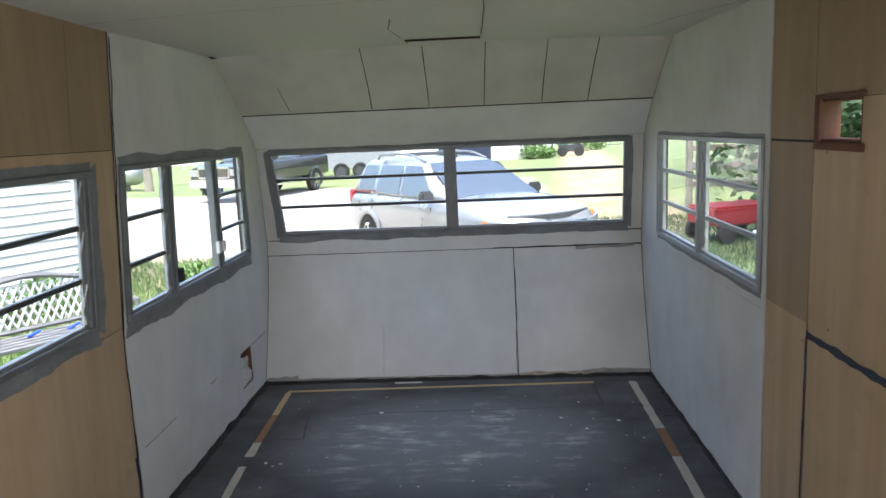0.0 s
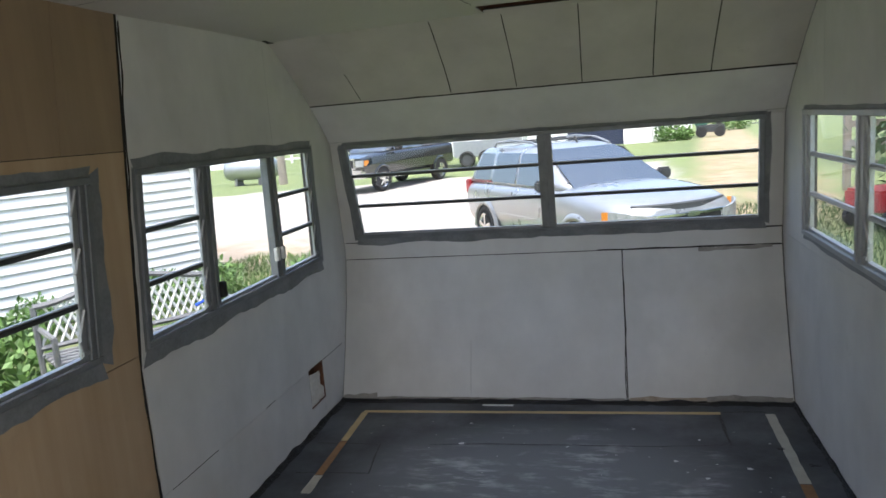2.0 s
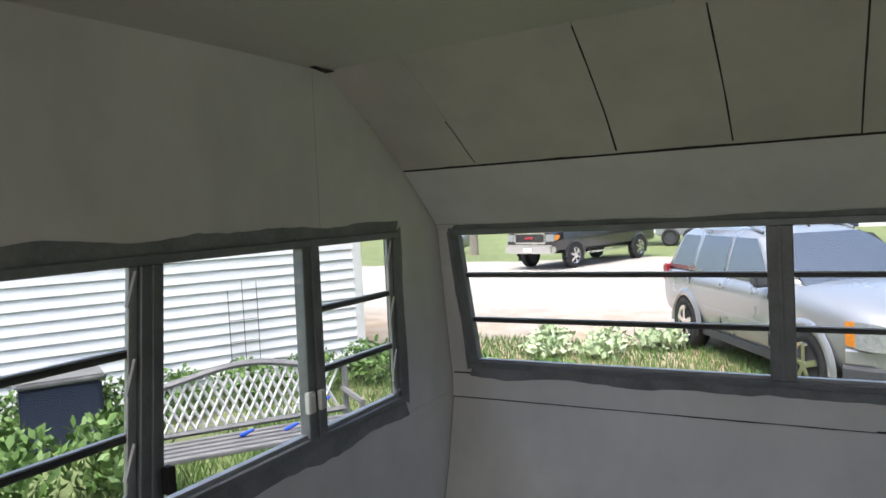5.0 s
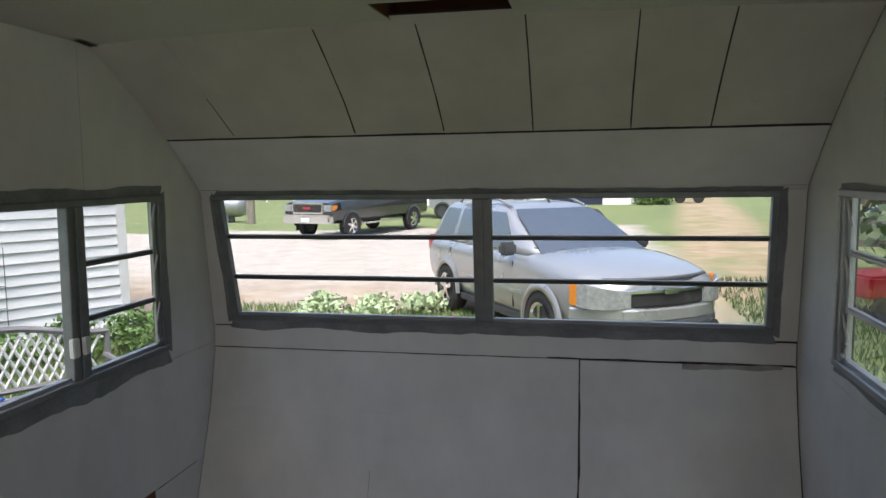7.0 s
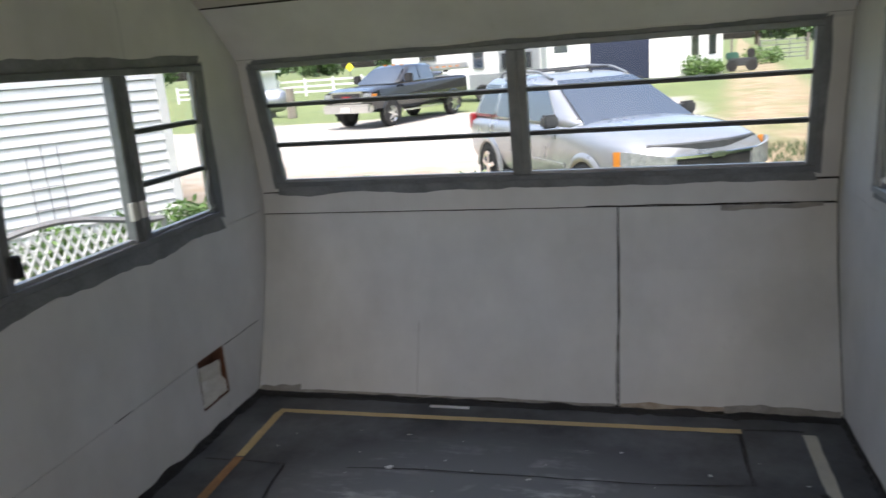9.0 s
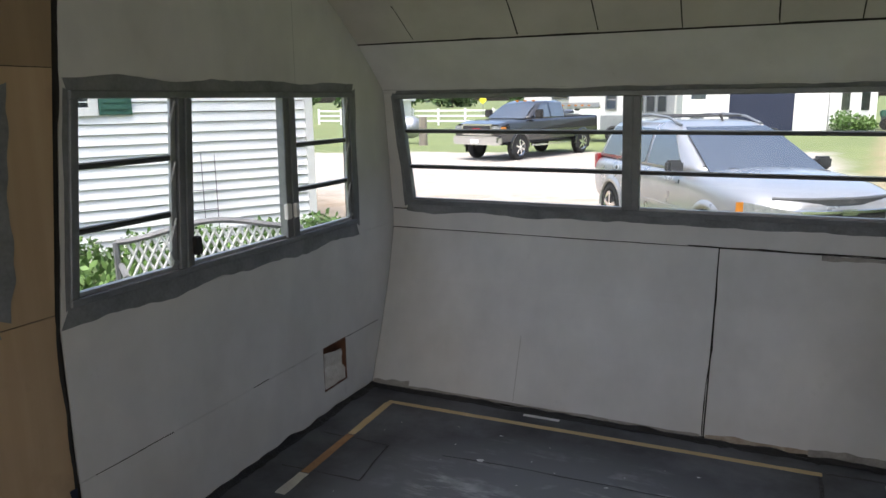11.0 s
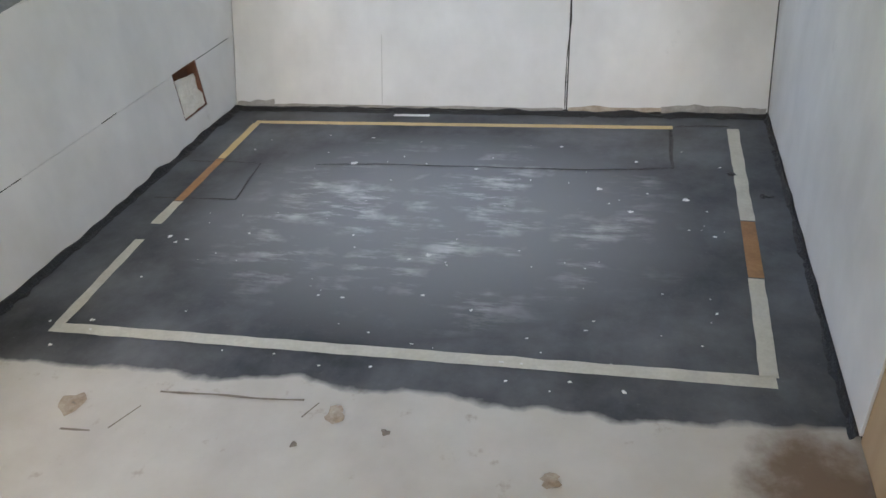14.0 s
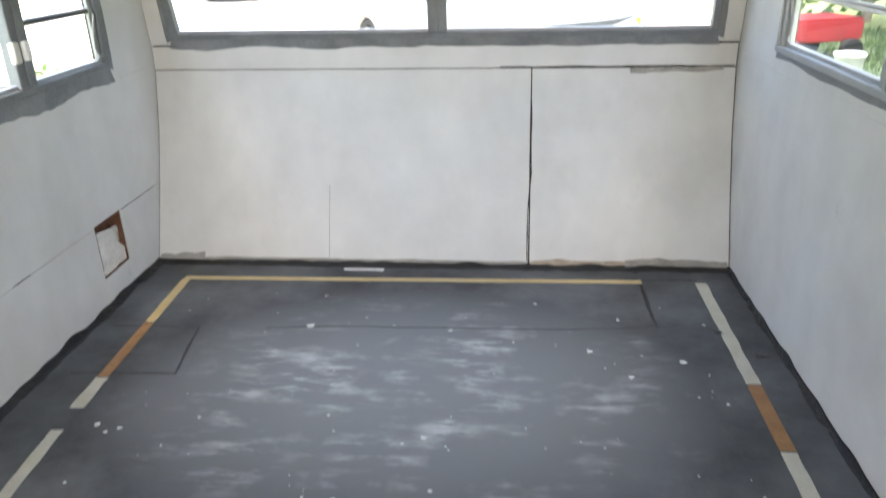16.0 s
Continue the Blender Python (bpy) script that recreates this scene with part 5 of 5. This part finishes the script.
# local x runs back along the wall (negative), local -y faces the trailer
# dark grey wall behind white boards; its gaps draw the laps' shadow lines
part("wall", bar_bm(-13, -0.1, 0.02, 6, GROUND, 2.9, 0), "iron", house)
bm = bmesh.new()
prof = [(0.02, 0.0), (0.0, 0.0), (-0.030, 0.0), (-0.032, 0.004), (-0.004, 0.117), (0.02, 0.117)]
loft(bm, [[(x, y, z) for y, z in prof] for x in (-13, -0.1)])
first = part("siding_board", bm, "siding", house)
first.location = (0, 0, -0.5)
for k in range(1, 27):
    o = first.copy()
    scene.collection.objects.link(o)
    o.location = (0, 0, -0.5 + k * 0.125)
part("corner_trim", bar_bm(-0.11, 0.0, -0.035, 0.08, -0.55, 2.9, 0.004), "trimw", house)
part("foundation", bar_bm(-13, -0.1, 0.0, 0.019, GROUND, -0.5, 0), "iron", house)
part("roof", bar_bm(-13.4, 0.4, -0.5, 6.4, 2.9, 3.05, 0.01), "iron", house)
wn1 = part("window", bar_bm(-3.88, -2.80, -0.03, 0.0, 1.32, 2.55, 0), "car_glass", house)
for dm in ((-3.98, -3.88, 1.22, 2.65), (-2.80, -2.70, 1.22, 2.65), (-3.88, -2.80, 1.22, 1.32), (-3.88, -2.80, 2.55, 2.65), (-3.88, -2.80, 1.92, 1.97)):
    part("window_frame", bar_bm(dm[0], dm[1], -0.06, -0.028, dm[2], dm[3], 0.004), "trimw", wn1)
for x in (-4.35, -2.69):
    sh = part("shutter", bar_bm(x, x + 0.36, -0.055, -0.025, 1.23, 2.6, 0.004), "shutter", house, "dark green louvred shutter")
    for k in range(16):
        part("slat", bar_bm(x + 0.05, x + 0.31, -0.07, -0.05, 1.29 + k * 0.078, 1.34 + k * 0.078, 0.003), "shutter", sh)

# bench with white lattice back
bench = thing("garden_bench", "iron garden bench with white lattice back among plants", "bench", at=pose(-3.83, 6.92, GROUND, 0, 0, 53) @ Matrix.Scale(1.14, 4))
bm = bmesh.new()
prev = None
for k in range(17):
    f = k / 16
    p = Vector((-0.68 + 1.36 * f, 0.0, 0.76 + 0.10 * math.sin(math.pi * f) ** 2))
    if prev:
        cyl(bm, prev, p, 0.024, 0.024, 6)
    prev = p
for p, q in (((-0.68, 0, 0.76), (-0.68, 0, 0.0)), ((0.68, 0, 0.76), (0.68, 0, 0.0)), ((-0.68, 0, 0.45), (0.68, 0, 0.45))):
    cyl(bm, p, q, 0.022, 0.022, 6)
part("back_frame", bm, "iron", bench)
bm = bmesh.new()
for k in range(-4, 25):
    for sg in (-1, 1):
        a, c = (-0.66 + k * 0.064, 0.47), (-0.66 + k * 0.064 + sg * 0.17, 0.80)
        if min(a[0], c[0]) > -0.68 and max(a[0], c[0]) < 0.68:
            cyl(bm, (a[0], 0, a[1]), (c[0], 0, c[1]), 0.011, 0.011, 4)
part("lattice", bm, "bench_white", bench, "white diamond lattice")
for k in range(5):
    part("seat_slat", bar_bm(-0.68, 0.68, -0.45 + k * 0.085, -0.45 + k * 0.085 + 0.06, 0.40, 0.425, 0.005), "iron", bench)
for x in (-0.66, 0.66):
    part("arm", bar_bm(x - 0.02, x + 0.02, -0.46, 0.0, 0.58, 0.61, 0.008), "iron", bench)
    part("leg", cyl_bm((x, -0.44, 0), (x, -0.44, 0.6), 0.02, 0.02, 6), "iron", bench)
trellis = thing("wire_trellis", "thin grey wire trellis against white siding", "trellis", at=pose(-5.99, 9.16, GROUND, 0, 0, 60))
for x, top in ((-0.17, 1.25), (0, 1.36), (0.17, 1.33)):
    part("wire", cyl_bm((x, 0, 0), (x, 0, top), 0.006, 0.005, 6), "iron", trellis)
for z in (0.65, 0.9, 1.12):
    part("wire", cyl_bm((-0.17, 0, z), (0.17, 0, z), 0.005, 0.005, 6), "iron", trellis)
binn = thing("storage_bin", "dark slate-blue plastic storage bin by the house", "bin", at=pose(-6.75, 7.3, GROUND, 0, 0, 60))
part("body", bar_bm(-0.35, 0.35, -0.6, -0.1, 0, 0.62, 0.03), "navy", binn)
part("lid", bar_bm(-0.38, 0.38, -0.63, -0.07, 0.62, 0.68, 0.02), "iron", binn)
for k, (x, y, z) in enumerate(((-3.42, 7.25, 0.62), (-3.5, 6.95, 0.49), (-3.72, 6.72, 0.49))):
    tagged(part("hose_nozzle", cyl_bm((x, y, GROUND + z), (x + 0.1, y + 0.03, GROUND + z + 0.05), 0.016, 0.010, 8), "blue"), "small blue plastic garden nozzle on bench", "nozzle", "blue nozzles")

# yard on the other side
cart = thing("garden_cart", "low red metal garden cart on the lawn", "cart", at=pose(4.55, 13.6, GROUND, 0, 0, 20))
part("tray", bar_bm(-0.65, 0.65, -0.4, 0.4, 0.30, 0.62, 0.04), "red", cart)
for x in (-0.45, 0.45):
    for y in (-0.42, 0.42):
        part("tyre", cyl_bm((x, y - 0.05, 0.17), (x, y + 0.05, 0.17), 0.17, 0.17, 16), "rubber", cart)
bucket = thing("bucket", "white plastic bucket standing on the lawn", "bucket", at=pose(4.35, 11.6, GROUND))
bm = bmesh.new()
loft(bm, [[(r * math.cos(a), r * math.sin(a), z) for a in [k * math.pi / 12 for k in range(24)]] for r, z in ((0.14, 0), (0.165, 0.38), (0.18, 0.38), (0.18, 0.42), (0.15, 0.42), (0.13, 0.05))])
part("pail", bm, "plastic", bucket, "", True)


def leaves(name, mat, spots, n, size, spread, seed, parent=None, upright=0.3):
    """Many small pointed leaves round the given centres."""
    r = random.Random(seed)
    verts, faces = [], []
    for cx, cy, cz, rad in spots:
        for _ in range(n):
            u = Vector((r.gauss(0, 1), r.gauss(0, 1), r.gauss(0, 1))).normalized() * rad * r.random() ** 0.4
            c = Vector((cx, cy, cz)) + Vector((u.x, u.y, u.z * spread))
            d = Vector((r.gauss(0, 1), r.gauss(0, 1), r.gauss(upright, 0.7))).normalized()
            s = d.cross(Vector((r.gauss(0, 1), r.gauss(0, 1), r.gauss(0, 1)))).normalized()
            q = size * r.uniform(0.6, 1.4)
            k = len(verts)
            verts += [c, c + d * q * 0.5 + s * q * 0.28, c + d * q, c + d * q * 0.5 - s * q * 0.28]
            faces.append((k, k + 1, k + 2, k + 3))
    me = bpy.data.meshes.new(name)
    me.from_pydata(verts, [], faces)
    me.materials.append(MAT[mat])
    ob = new(name, me)
    if parent:
        ob.parent = parent
    return ob


def tree(x, y, h, rad, seed, label, low=0.35, n=260, size=0.3, group=""):
    r = random.Random(seed)
    t = thing("tree", label, "tree", group)
    bm = bmesh.new()
    base = Vector((x, y, GROUND))
    cyl(bm, base, base + Vector((0, 0, h * 0.4)), h * 0.032, h * 0.022, 10)
    cyl(bm, base + Vector((0, 0, h * 0.4)), base + Vector((0.1, 0.1, h * 0.8)), h * 0.022, h * 0.008, 8)
    spots = []
    for k in range(16):
        a, f = k * 2.4, r.uniform(low, 0.95)
        ln = rad * r.uniform(0.5, 1.0) * (1.15 - 0.6 * f)
        p = base + Vector((0, 0, h * max(0.25, f - 0.15)))
        q = base + Vector((math.cos(a) * ln, math.sin(a) * ln, h * f))
        cyl(bm, p, q, h * 0.011, h * 0.004, 6)
        spots.append((q.x, q.y, q.z, rad * r.uniform(0.28, 0.42)))
    part("trunk", bm, "bark", t)
    leaves("crown", "leaf_dark", spots, n, size, 0.8, seed, t)
    return t


tree(11.0, 22.5, 9, 4.2, 3, "leafy shade tree with low dark crown on lawn", 0.16, 420, 0.28)
tree(16.0, 20.0, 10, 4.8, 4, "broad leafy tree shading the lawn fence", 0.14, 420, 0.30)
tree(7.5, 10.5, 9, 5.0, 7, "tall leafy tree shading the lawn beside trailer", 0.50, 700, 0.26)
tree(10.2, 16.0, 8, 3.8, 12, "dense leafy tree with low crown beside the lawn", 0.08, 520, 0.26)
tree(13.5, 12.5, 9, 4.2, 13, "broad leafy tree shading the lawn by the cart", 0.08, 520, 0.28)
tree(14.0, 33.0, 8, 4.0, 8, "leafy tree with low crown beyond the fence", 0.12, 420, 0.28)
tree(12.5, 28.5, 9, 4.5, 9, "dense leafy tree beyond the wooden fence", 0.10, 420, 0.30)
r = random.Random(11)
for k in range(26):
    x = -150 + k * 12 + r.uniform(-4, 4)
    tree(x, 190 + r.uniform(-15, 25), r.uniform(9, 15), r.uniform(5, 8), 40 + k, "far tree in the wood edge beyond the field", 0.12, 70, 1.5, "far tree line")

spots = [(-3.6 + 0.35 * k + r.uniform(-0.2, 0.2), 12.5 + r.uniform(-0.5, 0.5), GROUND + 0.14, 0.32) for k in range(6)]
for s in spots:
    tagged(leaves("hosta", "leaf_pale", [s], 260, 0.10, 0.4, int(s[0] * 100) + 900), "pale variegated hosta clump on the lawn edge", "plant", "hosta clumps")
for k in range(9):
    s = 0.2 + k * 0.75
    cx, cy = -5.3 - 0.5 * s + 0.45, 10.6 - 0.866 * s - 0.25
    tagged(leaves("shrub", "leaf", [(cx, cy, GROUND + 0.24, 0.40)], 700, 0.075, 0.7, 600 + k), "low green leafy shrub along the house wall", "shrub", "shrubs along the house")
for k, (x, y, z, q) in enumerate([(-2.9, 8.2, 0.3, 0.4), (-2.7, 8.9, 0.25, 0.4), (-4.7, 6.4, 0.35, 0.4), (-4.9, 5.6, 0.4, 0.45), (-3.3, 9.6, 0.25, 0.4), (-4.6, 4.7, 0.35, 0.45), (-4.2, 3.8, 0.3, 0.4), (-2.4, 9.8, 0.2, 0.35)]):
    tagged(leaves("garden_plant", "leaf", [(x, y, GROUND + z, q)], 800, 0.085, 0.8, 700 + k, None, 1.2), "green leafy garden plant beside the trailer", "plant", "garden plants")

for k, (x, y, q) in enumerate(((3.6, 47.6, 0.8), (4.6, 47.7, 0.6), (8.2, 58.0, 0.9), (9.6, 59.5, 0.8))):
    tagged(leaves("shrub", "leaf", [(x, y, GROUND + q * 0.6, q)], 500, 0.2, 0.8, 820 + k), "green leafy shrub beside the white outbuilding", "shrub", "shrubs by the outbuilding")


def blades(name, x0, x1, y0, y1, n, h, seed, mat="leaf"):
    r = random.Random(seed)
    verts, faces = [], []
    for _ in range(n):
        x, y, a = r.uniform(x0, x1), r.uniform(y0, y1), r.uniform(0, 6.28)
        q, w = h * r.uniform(0.5, 1.4), 0.008
        k = len(verts)
        verts += [(x - w * math.cos(a), y - w * math.sin(a), GROUND), (x + w * math.cos(a), y + w * math.sin(a), GROUND), (x + q * 0.4 * math.sin(a), y + q * 0.4 * math.cos(a), GROUND + q)]
        faces.append((k, k + 1, k + 2))
    me = bpy.data.meshes.new(name)
    me.from_pydata(verts, [], faces)
    me.materials.append(MAT[mat])
    return tagged(new(name, me), "short green lawn grass blades", "grass", kind="stuff")


blades("grass", -6, 0.5, 8.5, 13.2, 16000, 0.10, 1)
# shaded lawn on the right: darker leaf colour carries part of the tree shade
blades("grass", 2.5, 9, 8, 17, 16000, 0.10, 2, "leaf_dark")
blades("grass", -5, -2, 3, 8.5, 9000, 0.16, 3)
